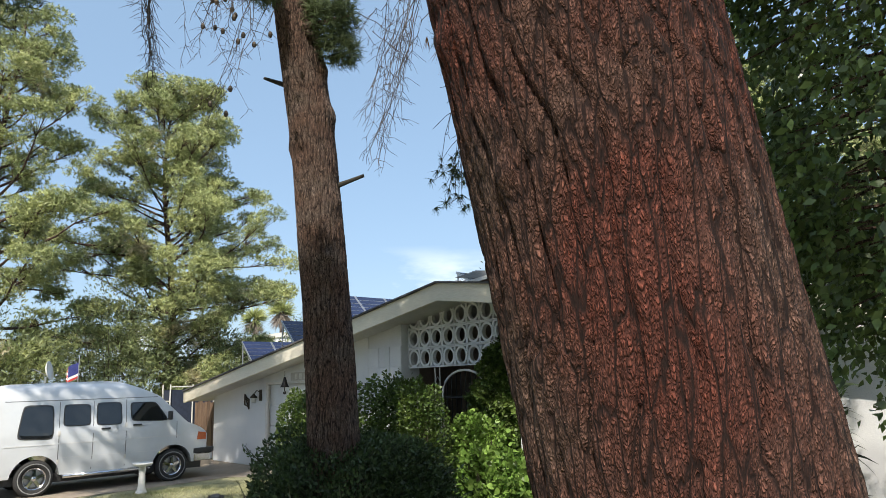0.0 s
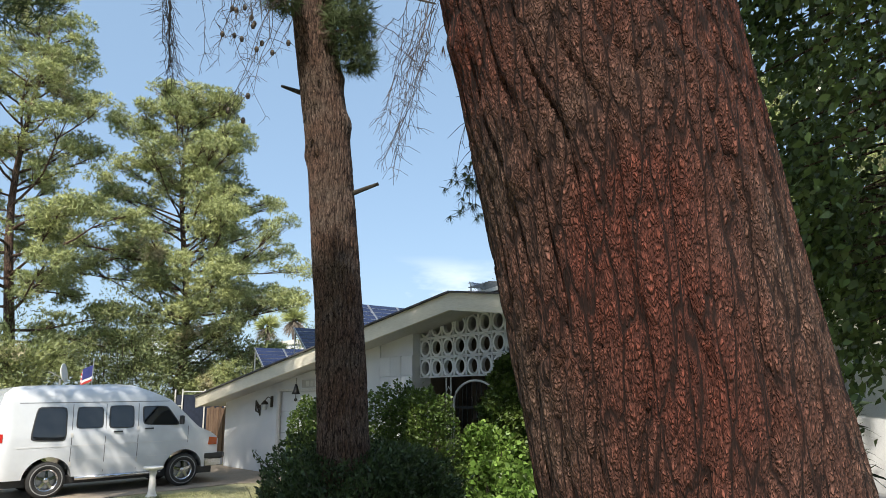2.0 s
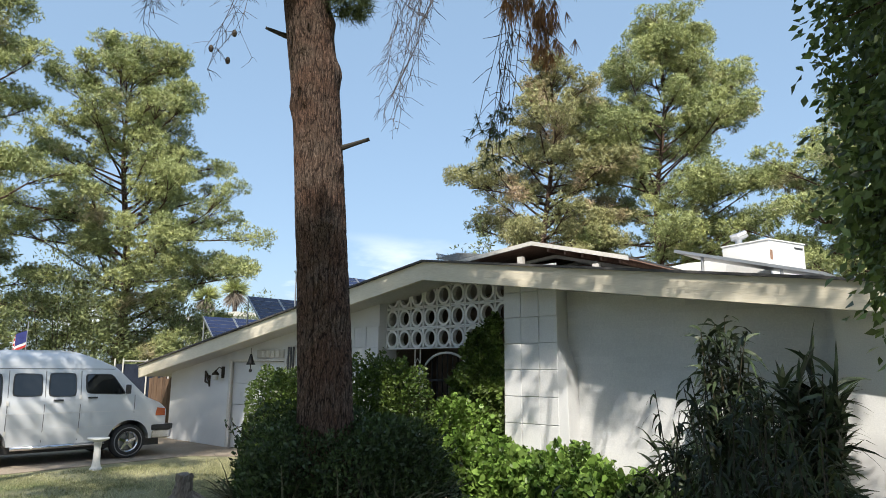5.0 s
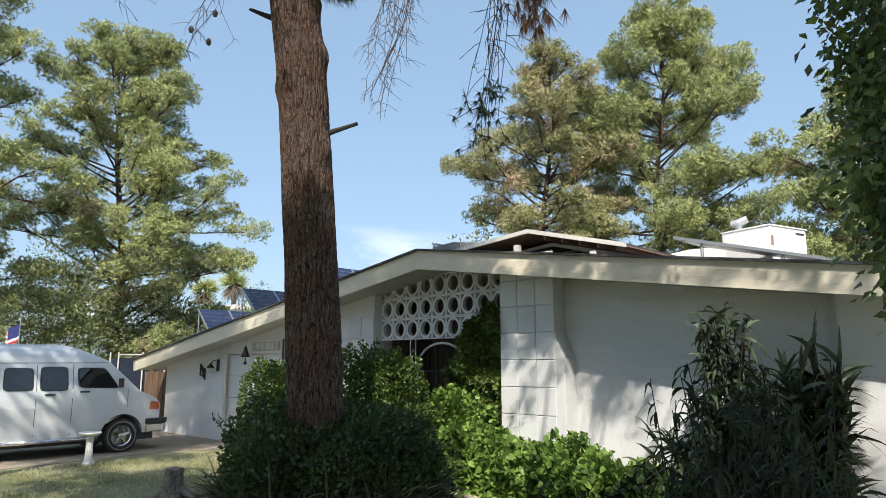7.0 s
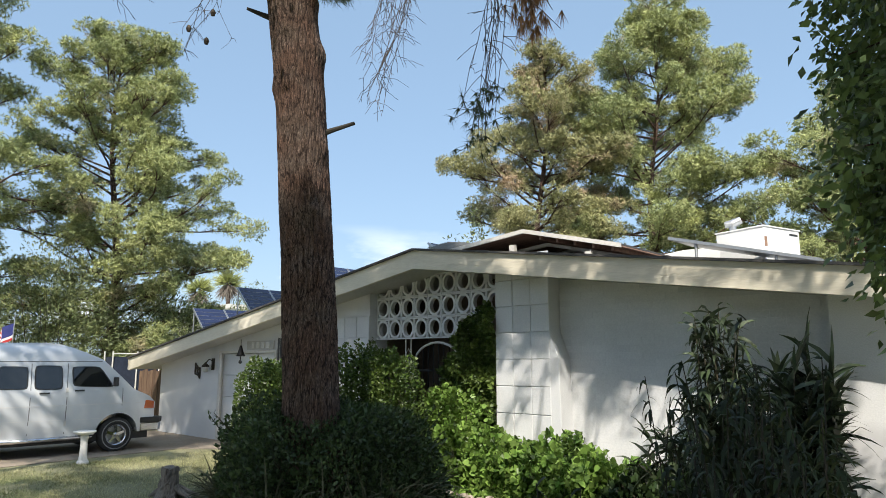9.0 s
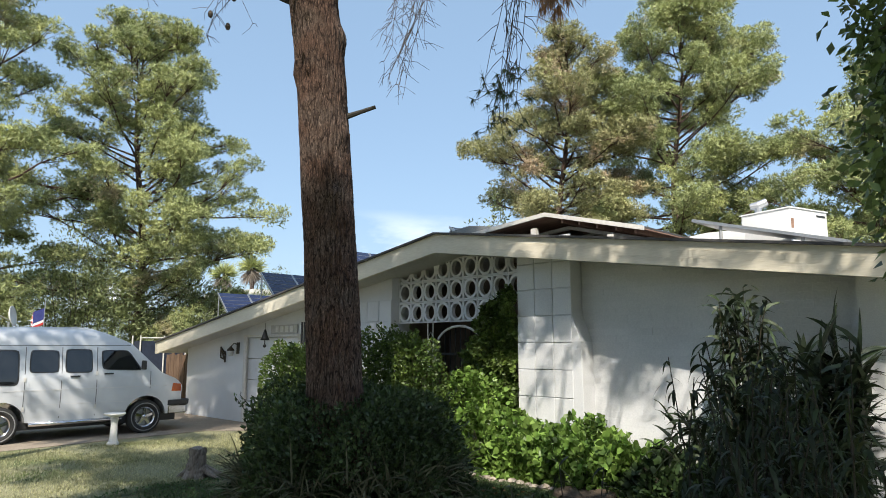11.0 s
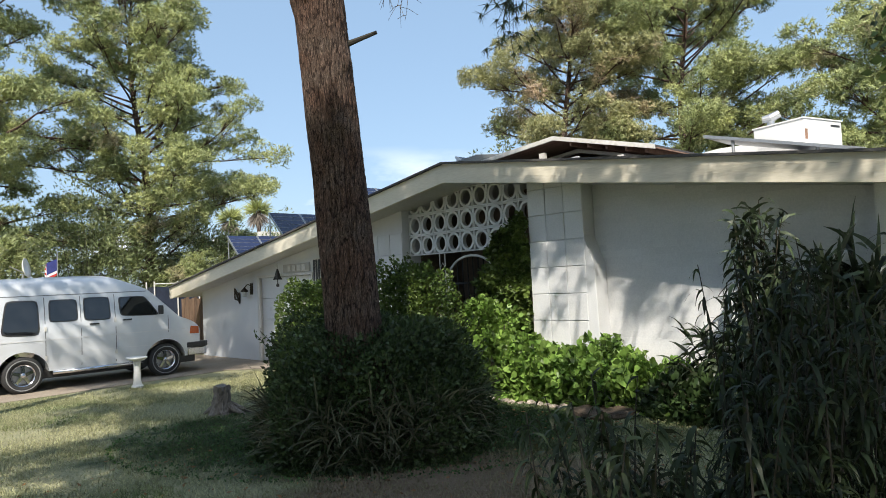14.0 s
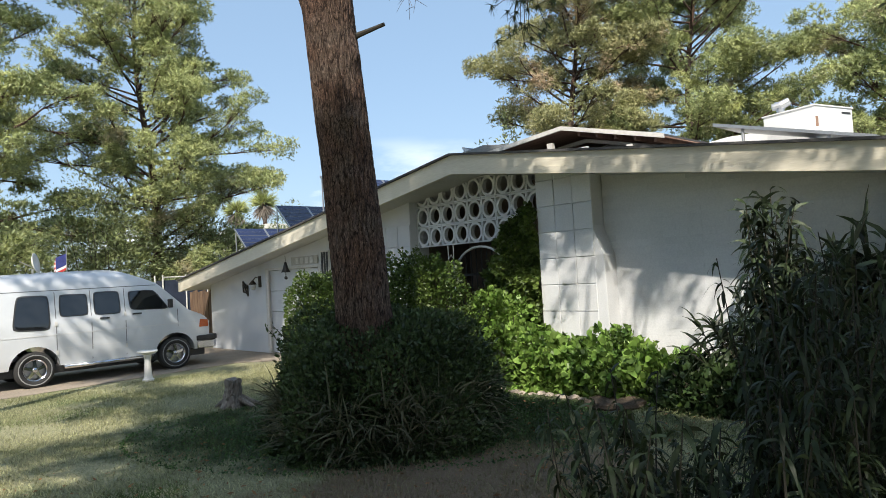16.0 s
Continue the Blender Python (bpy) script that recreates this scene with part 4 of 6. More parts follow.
def bark(name, axis, radii, rows, around, cell, tall, deep, material, parent, seed, knots=(), flare=0.0):
    """A trunk whose bark stands in long plates between fissures. axis: places up the trunk, at the heights rows needs."""
    zs = [p[2] for p in axis]
    verts, off = [], Vector((seed * 7.3, seed * 3.1, seed * 1.7))
    cells = round(2 * math.pi * radii[1] / cell)
    for z in rows:
        cx, cy = float(np.interp(z, zs, [p[0] for p in axis])), float(np.interp(z, zs, [p[1] for p in axis]))
        r = float(np.interp(z, zs, radii))
        for k in range(around):
            t = 2 * math.pi * k / around
            s = Vector((math.cos(t) * r, math.sin(t) * r, z))
            p = s + off
            wander = 0.75 * noise.noise(Vector((p.x * 2.2, p.y * 2.2, p.z / tall * 0.55))) / 1.0 + 0.34 * noise.noise(Vector((p.x / cell * 0.35, p.y / cell * 0.35, p.z / tall * 1.6)))
            u = t / (2 * math.pi) * cells + 1.6 * wander
            gap = abs((u % 1.0) - 0.5) * 2
            keep = min(1.0, max(0.45, 0.8 + 0.8 * noise.noise(Vector((math.floor(u) * 1.7, p.z / tall * 0.8, seed)))))
            c1 = min(1.0, (1 - gap) / 0.30) ** 0.7
            c2 = min(1.0, abs(noise.noise(Vector((p.x / cell * 0.9, p.y / cell * 0.9, p.z / cell * 0.45)))) / 0.09)
            fine = noise.noise(Vector((p.x, p.y, p.z * 0.5)) / (cell * 0.30)) + 0.6 * noise.noise(Vector((p.x, p.y, p.z * 0.6)) / (cell * 0.14))
            u2 = u * 2.7 + 1.1 * noise.noise(Vector((p.x / cell, p.y / cell, p.z / tall * 2.2)))
            c3 = min(1.0, (1 - abs((u2 % 1.0) - 0.5) * 2) / 0.45)
            h = deep * keep * (c1 - 0.8) + deep * 0.28 * (c3 - 0.8) + deep * 0.22 * (c2 - 0.85) + deep * 0.09 * fine
            h += 0.05 * r * noise.noise(Vector((s.x * 2.2, s.y * 2.2, z * 0.9)) + off)
            for kt, kz, kr, kh in knots:
                u = math.hypot(((t - kt + math.pi) % (2 * math.pi) - math.pi) * r, z - kz)
                h += kh * math.exp(-(u / kr) ** 2)
            if flare:
                h += flare * math.exp(-z / 0.35) * (0.7 + 0.5 * math.cos(5 * t + seed))
            verts.append((cx + math.cos(t) * (r + h), cy + math.sin(t) * (r + h), z))
    n = len(rows)
    faces = [(i * around + k, i * around + (k + 1) % around, (i + 1) * around + (k + 1) % around, (i + 1) * around + k) for i in range(n - 1) for k in range(around)]
    bb = Build()
    bb.v, bb.f = verts, faces
    return part(name, bb, material, parent, smooth=True)


def limb_path(rng, a, way, length, rise, steps=5):
    p, d, out = np.array(a, float), unit(np.array(way, float)), []
    for i in range(steps + 1):
        out.append(tuple(float(v) for v in p))
        d = unit(d + np.array([0, 0, rise / steps]) + 0.10 * rng.normal(size=3))
        p = p + d * length / steps
    return out


def tuft_crown(rng, clumps, needle, width, per, count, flat=0.75, lift=0.45, inner=0.35):
    """Needle tufts that fill clumps of (place, radius)."""
    out = []
    for c, r in clumps:
        m = max(8, int(per * (r / 0.5) ** 2))
        d, q = in_ball(rng, m, inner)
        q = q * r * np.array([1, 1, flat])
        out.append(tufts(rng, np.array(c) + q, unit(d + [0, 0, 0.4]), count, needle, width, lift))
    return np.concatenate(out)


def sunny(rng, places, share=0.0, right=0.45):
    """Which places to keep, so that the crowns leave the sun a way to the ivy, the pillar, the low wall and the leaning trunk."""
    q = np.asarray(places, float)
    s = -0.3 - q[:, 1]
    x, z = q[:, 0] - 0.8 * s, q[:, 2] - 1.39 * s
    a = (x > -3.5) & (x < 4.2) & (z > -2.4) & (z < 2.45)
    b = (x > 4.9) & (x < 7.5) & (z > -1.0) & (z < 1.9)
    u = rng.uniform(size=len(q))
    h = (q[:, 2] - 2.4) / 1.39
    dx, dy = q[:, 0] - 0.8 * h - 7.70, q[:, 1] + h + 7.98
    trunk = (h > 1) & (np.abs(0.68 * dx + 0.73 * dy) < 0.42) & (np.abs(0.62 * dx - 0.78 * dy) < 0.9)
    return ~(((s > 0) & ((a & (u > share)) | (b & (u > right)))) | trunk)


def open_pine(label, base, height, low, reach, seed, material, limbs=80, per=90, count=7, needle=0.165, width=0.031, lean=(0, 0), shape=0.75, trunk_r=0.22, gaps=0.12, belly=0.35):
    rng = np.random.default_rng(seed)
    tree = thing("pine_tree", label, "tree", "street pines", at=base)
    axis = lambda z: np.array([lean[0] * z / height + 0.25 * math.sin(z * 0.5 + seed), lean[1] * z / height + 0.25 * math.cos(z * 0.43 + seed), z])
    wood = Build()
    zs = np.linspace(0, height * 0.97, 14)
    wood.tube([tuple(float(v) for v in axis(z)) for z in zs], [max(0.02, trunk_r * (1 - 0.92 * z / height)) for z in zs], 9)
    clumps = []
    for i in range(limbs):
        f = (i + rng.uniform(0, 1)) / limbs
        if rng.uniform() < gaps:
            continue
        z = low + (height - low) * f * 0.985
        az = 2.399963 * i + rng.normal() * 0.4
        prof = min(1.0, (0.55 + f / belly * 0.45)) * (1 - f) ** shape + 0.05
        length = reach * prof * rng.uniform(0.55, 1.12)
        path = limb_path(rng, axis(z), (math.cos(az), math.sin(az), rng.uniform(-0.05, 0.35) + 0.7 * f * f), length, rng.uniform(0.0, 0.5))
        r0 = max(0.018, 0.07 * length / reach + 0.02)
        wood.tube(path, list(np.linspace(r0, 0.012, len(path))), 5, cap=False)
        for k in range(1, 6):
            for rep in range(1 if length < 0.3 * reach else 3):
                c = np.array(path[k]) + rng.normal(size=3) * [0.36, 0.36, 0.2] * (0.4 + 0.6 * length / reach)
                clumps.append((c, rng.uniform(0.27, 0.56) * (0.62 + 0.38 * k / 5) * (0.8 + 0.05 * reach)))
    keep = sunny(rng, [c + np.array(base) for c, r in clumps])
    clumps = [c for c, k in zip(clumps, keep) if k]
    part("trunk", wood, M_BARK2, tree, "brown scaly trunk and limbs", smooth=True)
    soup("crown", tuft_crown(rng, clumps, needle, width, per, count, 0.7, 0.8, 0.4), 3, material, tree)
    return tree


def pine(label, base, height, low, reach, seed, material, limbs=70, lean=(0, 0), shape=0.55, trunk_r=0.22, per=80, gaps=0.06, belly=0.3, pad=1.0, needle=0.14):
    """A pine whose limbs carry rounded, separate cushions of needles, dark between them."""
    rng = np.random.default_rng(seed)
    tree = thing("pine_tree", label, "tree", "background pines", at=base)
    axis = lambda z: np.array([lean[0] * z / height + 0.25 * math.sin(z * 0.5 + seed), lean[1] * z / height + 0.25 * math.cos(z * 0.43 + seed), z])
    wood = Build()
    zs = np.linspace(0, height * 0.97, 14)
    wood.tube([tuple(float(v) for v in axis(z)) for z in zs], [max(0.03, trunk_r * (1 - 0.9 * z / height)) for z in zs], 9)
    pads = [(axis(height * k), 0.34 * pad) for k in (0.945, 0.975, 1.0)]
    for i in range(limbs):
        f = (i + rng.uniform(0, 1)) / limbs
        if rng.uniform() < gaps:
            continue
        z = low + (height - low) * f * 0.97
        az = 2.399963 * i + rng.normal() * 0.35
        prof = min(1.0, 0.50 + f / belly * 0.50) * (1 - f) ** shape + 0.06
        length = reach * prof * rng.uniform(0.70, 1.10)
        path = limb_path(rng, axis(z), (math.cos(az), math.sin(az), rng.uniform(-0.05, 0.25) + 0.8 * f * f), length, rng.uniform(0.0, 0.45), 6)
        wood.tube(path, list(np.linspace(max(0.018, 0.05 * length / reach + 0.015), 0.012, len(path))), 5, cap=False)
        for k in ((3, 5, 6) if length > 2.6 else (4, 6) if length > 1.3 else (6,)):
            size = pad * rng.uniform(0.52, 0.95) * (0.60 + 0.40 * prof) * (1.0 if k == 6 else 0.85)
            hub = np.array(path[k]) + rng.normal(size=3) * [0.2, 0.2, 0.1]
            for _ in range(9):
                d = unit(rng.normal(size=3) * [1.25, 1.25, 0.7] + [0, 0, 0.5])
                c = hub + d * size * [1, 1, 0.62] * rng.uniform(0.45, 1.0)
                wood.tube([path[k - 1], tuple(map(float, c))], [0.010, 0.005], 3, cap=False)
                pads.append((c, size * rng.uniform(0.34, 0.56)))
        if rng.uniform() < 0.6:
            pads.append((np.array(path[2]) + rng.normal(size=3) * 0.2, pad * rng.uniform(0.3, 0.45)))
    out = []
    for c, r in pads:
        m = max(10, int(per * (r / 0.5) ** 2))
        d = unit(rng.normal(size=(m, 3)) + [0, 0, 0.35])
        lump = sum(a * np.sin((d @ rng.normal(size=3)) * q + rng.uniform(0, 6.28)) for q, a in ((5, 0.14), (9, 0.12)))[:, None]
        q = c + d * r * (0.82 + lump + 0.16 * rng.uniform(-1, 1, (m, 1))) * [1, 1, 0.78]
        out.append(tufts(rng, q, unit(d + [0, 0, 0.3]), 6, needle, 0.030, 0.6))
    part("trunk", wood, M_BARK2, tree, "brown scaly trunk and limbs", smooth=True)
    soup("crown", np.concatenate(out), 3, material, tree)
    return tree


# the leaning trunk close by
near = thing("leaning_pine", "thick leaning pine with deeply fissured reddish bark", "tree")
N_AXIS = [(7.66, -7.70, -0.05), (7.60, -7.98, 1.2), (7.56, -8.118, 1.87), (7.53, -8.175, 2.22), (7.515, -8.26, 2.58), (7.48, -8.42, 3.3), (7.30, -8.95, 6.0), (7.1, -9.5, 9.0)]
N_RAD = [0.30, 0.235, 0.221, 0.217, 0.212, 0.20, 0.165, 0.12]
rows = list(np.linspace(-0.05, 1.5, 60)) + list(np.linspace(1.506, 3.0, 220)) + list(np.linspace(3.03, 9.0, 70))
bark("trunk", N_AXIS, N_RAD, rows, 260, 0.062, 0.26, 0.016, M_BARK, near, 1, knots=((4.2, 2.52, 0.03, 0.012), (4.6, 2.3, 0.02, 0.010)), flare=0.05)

# the trunk amid the bush
mid = thing("mature_pine", "tall brown pine trunk with a broken stub rising from a bush", "tree")
M_AXIS = [(0.916, -4.199, -0.05), (0.839, -4.32, 1.514), (0.789, -4.387, 3.062), (0.914, -4.648, 4.931), (1.0, -5.031, 6.933), (0.969, -5.181, 8.762), (0.844, -5.254, 12.402)]
M_RAD = [0.4, 0.309, 0.294, 0.276, 0.266, 0.223, 0.106]
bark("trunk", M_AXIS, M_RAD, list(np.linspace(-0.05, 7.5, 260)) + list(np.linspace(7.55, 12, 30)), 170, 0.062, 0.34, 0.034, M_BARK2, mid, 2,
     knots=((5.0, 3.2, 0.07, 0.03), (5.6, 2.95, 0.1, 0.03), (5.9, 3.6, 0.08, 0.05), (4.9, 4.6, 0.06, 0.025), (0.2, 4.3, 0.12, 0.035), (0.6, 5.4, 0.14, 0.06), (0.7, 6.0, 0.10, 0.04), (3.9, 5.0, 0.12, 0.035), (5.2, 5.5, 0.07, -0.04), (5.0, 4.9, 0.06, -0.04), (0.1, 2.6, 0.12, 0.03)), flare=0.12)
stub = Build().tube([(1.055, -4.46, 4.505), (1.193, -4.333, 4.568), (1.331, -4.185, 4.642)], [0.04, 0.028, 0.022], 8)
part("stub", stub, M_CANE, mid, "broken dead branch stub")
stub = Build().tube([(0.864, -4.922, 5.785), (0.708, -5.079, 5.869), (0.603, -5.215, 5.931)], [0.045, 0.03, 0.018], 8)
part("stub", stub, M_CANE, mid)

# ---- background trees ----
pine("broad sunlit pine with some browned needles behind the van", (-20.1, 1.3, 0), 14.9, 1.2, 6.0, 11, M_NEEDLE, 122, shape=0.5)
pine("tall pine standing beyond the driveway", (-18.6, -5.0, 0), 16.4, 2.0, 4.5, 12, M_NEEDLE, 74)
pine("tall full green pine behind the house", (-5.6, 18.2, 0), 17.2, 3.0, 6.2, 13, M_NEEDLE, 108, shape=0.48, pad=1.15, needle=0.155)
pine("thinner browning pine behind the house", (-8.4, 13.6, 0), 14.6, 4.5, 4.4, 14, M_NEEDLE_B, 84, shape=0.5)
pine("green pine behind the rooftop cooler", (2.6, 16.5, 0), 11.0, 3.0, 5.0, 15, M_NEEDLE, 74)
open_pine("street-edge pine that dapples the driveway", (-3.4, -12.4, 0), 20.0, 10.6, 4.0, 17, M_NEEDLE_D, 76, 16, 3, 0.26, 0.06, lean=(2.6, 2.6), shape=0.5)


def palm(base, height, seed):
    rng = np.random.default_rng(seed)
    tree = thing("fan_palm", "distant fan palm with a shaggy brown skirt", "palm tree", "distant palms", at=base)
    part("trunk", Build().tube([(0, 0, 0), (0.1, 0, height * 0.5), (0.0, 0.1, height)], [0.28, 0.2, 0.18], 8), M_BARK2, tree)
    d = unit(rng.normal(size=(60, 3)) * [1, 1, 0.6] + [0, 0, 0.5])
    soup("fronds", needles(rng, np.tile([0, 0, height], (60, 1)) + d * 0.3, d, 12, 1.1, 0.10, 0.22), 3, M_NEEDLE, tree)
    d = unit(rng.normal(size=(50, 3)) * [1, 1, 0.3] + [0, 0, -1.3])
    soup("skirt", needles(rng, np.tile([0, 0, height - 0.2], (50, 1)), d, 8, 1.5, 0.12, 0.15), 3, M_STUMP, tree)


palm((-45.1, 20.4, 0), 8.6, 21)
palm((-48.5, 19.6, 0), 8.2, 22)

flats = thing("apartment_block", "distant low white flat-roofed building behind the palms", "building", at=(-44.0, 21.0, 0))
part("wall", Build().box(-4.0, 4.0, -3.2, 3.2, 0, 6.0), M_STUCCO, flats)
part("parapet", Build().box(-4.1, 4.1, -3.3, 3.3, 6.0, 6.35), M_TRIM, flats)

# ---- crowns of the two near pines ----


def hang(rng, build, a, b, strands, spread, thick=0.005):
    """Drooping bare twigs from a down to about b, with side shoots. Returns their tips."""
    tips = []
    a, b = np.array(a), np.array(b)
    for _ in range(strands):
        s = a + rng.normal(size=3) * spread * [1, 1, 0.3]
        e = b + rng.normal(size=3) * spread * [0.7, 0.7, 2.0]
        m = 0.5 * (s + e) + rng.normal(size=3) * spread * [0.8, 0.8, 0.4] + (a - b) * [0.12, 0.12, 0]
        pts = []
        for k in range(9):
            u = k / 8
            p = (1 - u) ** 2 * s + 2 * u * (1 - u) * m + u * u * e + rng.normal(size=3) * 0.02
            pts.append(tuple(float(v) for v in p))
        build.tube(pts, list(np.linspace(thick, thick * 0.5, 9)), 4, cap=False)
        tips.append(np.array(pts[-1]))
        for k in range(2, 9):
            for _ in range(2):
                q, c = np.array(pts[k]), rng.normal(size=3) * [0.07, 0.07, 0.03] + [0, 0, -0.06]
                build.tube([tuple(float(v) for v in x) for x in (q, q + c * 0.6 + rng.normal(size=3) * 0.01, q + c * 1.3 + [0, 0, -0.03])], [thick * 0.6, thick * 0.5, thick * 0.4], 3, cap=False)
                tips.append(q + c * 1.3)
    return tips


def over_crown(tree, axis, low, high, reach, limbs, seed, material, per):
    rng = np.random.default_rng(seed)
    wood, clumps = Build(), []
    for i in range(limbs):
        f = (i + rng.uniform()) / limbs
        z, az = low + (high - low) * f, 2.399963 * i
        c = [float(np.interp(z, [p[2] for p in axis], [p[j] for p in axis])) for j in (0, 1)]
        length = reach * (1 - 0.6 * f) * rng.uniform(0.6, 1.1)
        path = limb_path(rng, (c[0], c[1], z), (math.cos(az), math.sin(az), 0.35), length, 0.3)
        wood.tube(path, list(np.linspace(0.05, 0.012, len(path))), 6, cap=False)
        clumps += [(np.array(path[k]) + rng.normal(size=3) * 0.22, rng.uniform(0.35, 0.6)) for k in (2, 3, 4, 5, 5)]
    part("limbs", wood, M_BARK2, tree)
    clumps = [c for c, k in zip(clumps, sunny(rng, [c for c, r in clumps])) if k]
    soup("crown", tuft_crown(rng, clumps, 0.22, 0.034, per, 3), 3, material, tree)


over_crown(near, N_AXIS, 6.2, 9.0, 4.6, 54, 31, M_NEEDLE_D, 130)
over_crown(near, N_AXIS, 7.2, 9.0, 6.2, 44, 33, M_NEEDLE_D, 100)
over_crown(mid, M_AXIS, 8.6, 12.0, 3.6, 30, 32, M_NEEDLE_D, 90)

# long unseen limbs, added to the leaning pine to shade-streak lawn, fascia and wall
rng = np.random.default_rng(39)
wood, clumps = Build(), []
for x, y, z in ((3.2, -11.0, 7.2), (4.4, -10.5, 7.0), (2.6, -10.0, 7.4), (4.6, -11.9, 7.5), (2.2, -11.0, 7.6), (3.9, -9.6, 7.2), (5.3, -11.2, 7.0), (1.4, -9.4, 7.8), (1.2, -10.2, 8.0), (1.9, -9.0, 7.6), (3.2, -12.6, 7.3), (2.2, -12.3, 7.5), (4.3, -12.8, 7.1), (10.0, -10.4, 7.2), (9.5, -10.0, 7.4), (0.6, -10.2, 8.4), (0.0, -9.6, 8.6), (1.0, -9.8, 8.3), (-0.6, -10.4, 8.6), (0.4, -10.9, 8.5), (-0.3, -11.2, 8.6), (10.5, -11.0, 7.5), (9.2, -10.8, 7.2), (9.9, -9.6, 7.0), (5.5, -4.2, 7.8), (6.4, -4.7, 7.6), (5.0, -5.0, 7.4), (7.0, -5.2, 7.9), (4.4, -5.6, 7.5), (7.9, -4.9, 8.2), (7.4, -5.1, 9.2), (8.4, -5.2, 9.3), (9.2, -5.0, 9.4)):
    a, e = np.array([7.22, -9.15, z - 0.6]), np.array([x, y, z])
    path = [a + (e - a) * u + np.array([0, 0, 0.35 * math.sin(math.pi * u)]) + rng.normal(size=3) * 0.06 for u in np.linspace(0, 1, 8)]
    wood.tube([tuple(map(float, p)) for p in path], list(np.linspace(0.05, 0.012, 8)), 6, cap=False)
    far = y > -6
    for p in path[3:]:
        clumps += [(p + rng.normal(size=3) * 0.38, rng.uniform(0.10, 0.24) if far else rng.uniform(0.25, 0.5)) for _ in range(7 if far else 5)]
part("limbs", wood, M_BARK2, near)
clumps = [c for c, k in zip(clumps, sunny(rng, [c for c, r in clumps], 0.04)) if k]
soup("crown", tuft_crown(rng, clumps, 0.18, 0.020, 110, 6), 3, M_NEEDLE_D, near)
# unseen limbs added to the mature pine to dapple the fascia with shade
wood, clumps = Build(), []
for x, y, z in ((2.2, -4.7, 8.6), (3.0, -4.5, 8.8), (3.7, -4.8, 8.7), (4.5, -4.7, 8.9), (2.7, -5.2, 9.3)):
    a, e = np.array([1.25, -5.3, z - 0.5]), np.array([x, y, z])
    path = [a + (e - a) * u + np.array([0, 0, 0.25 * math.sin(math.pi * u)]) + rng.normal(size=3) * 0.05 for u in np.linspace(0, 1, 8)]
    wood.tube([tuple(map(float, p)) for p in path], list(np.linspace(0.04, 0.01, 8)), 6, cap=False)
    for p in path[2:]:
        clumps += [(p + rng.normal(size=3) * [0.3, 0.3, 0.25], rng.uniform(0.10, 0.26)) for _ in range(6)]
part("limbs", wood, M_BARK2, mid)
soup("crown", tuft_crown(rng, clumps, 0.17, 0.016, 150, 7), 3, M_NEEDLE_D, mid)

rng = np.random.default_rng(40)
tw = Build()
hang(rng, tw, (2.73, -4.41, 6.4), (2.36, -4.83, 4.72), 12, 0.10)
hang(rng, tw, (2.3, -4.3, 6.6), (2.25, -4.5, 5.75), 12, 0.26)
hang(rng, tw, (0.93, -6.85, 6.7), (0.97, -6.73, 5.45), 12, 0.05)
t1 = hang(rng, tw, (1.15, -5.75, 6.9), (1.05, -5.95, 6.05), 24, 0.30)
tw.tube([(1.27, -5.3, 7.2), (1.7, -4.9, 7.0), (2.73, -4.41, 6.42)], [0.04, 0.025, 0.01], 6)
tw.tube([(1.27, -5.3, 7.4), (1.1, -5.9, 7.2), (0.93, -6.85, 6.7)], [0.04, 0.025, 0.01], 6)
part("drooping_spray", tw, M_TWIG, mid, "bare drooping twigs")
for p in t1[::18]:
    cone = Build().lathe([(0.0, -0.04), (0.02, -0.03), (0.028, 0.0), (0.018, 0.03), (0.0, 0.045)], tuple(float(v) for v in p), 7)
    part("cone", cone, M_BRASS, mid, "dark pine cone")
cl = [((1.45, -4.76, 6.5), 0.36), ((1.50, -4.64, 6.15), 0.27), ((1.36, -4.74, 6.85), 0.35), ((1.2, -5.55, 6.75), 0.22), ((1.05, -5.6, 7.0), 0.3)]
soup("low_needles", tuft_crown(rng, cl, 0.17, 0.011, 620, 8), 3, M_NEEDLE_D, mid)
wood = Build().tube([(1.3, -5.05, 6.4), (1.45, -4.8, 6.5), (1.65, -4.55, 6.6)], [0.04, 0.03, 0.02], 6)
part("limbs", wood, M_BARK2, mid)

tw = Build()
tips = hang(rng, tw, (4.24, -5.05, 5.5), (4.10, -5.17, 3.75), 9, 0.07, 0.0055)
tips = [p for p in tips if p[2] < 4.05]
tips2 = hang(rng, tw, (4.95, -5.66, 5.0), (4.9, -5.70, 4.5), 4, 0.10, 0.0055)
tw.tube([(7.3, -8.9, 6.4), (5.8, -6.8, 6.4), (4.3, -5.0, 5.4)], [0.05, 0.03, 0.012], 6)
part("drooping_spray", tw, M_TWIG, near, "bare drooping twigs")
P = np.array(tips)
soup("green_spray", needles(rng, P, np.tile([0, 0, -1.0], (len(P), 1)), 22, 0.085, 0.006, 0.6), 3, M_NEEDLE_D, near)
P = np.array([(4.90, -5.70, 4.45 - 0.46 * u) for u in rng.uniform(0, 1, 90)]) + rng.normal(size=(90, 3)) * [0.06, 0.06, 0.02]
P2 = np.array([(4.78, -5.82, 4.60 - 0.30 * u) for u in rng.uniform(0, 1, 60)]) + rng.normal(size=(60, 3)) * [0.06, 0.06, 0.02]
P = np.concatenate([P, P2])
soup("dead_tassel", needles(rng, P, np.tile([0, 0, -1.0], (len(P), 1)), 18, 0.12, 0.006, 0.25), 3, M_DEAD, near, "rust-brown dead needle tassels")
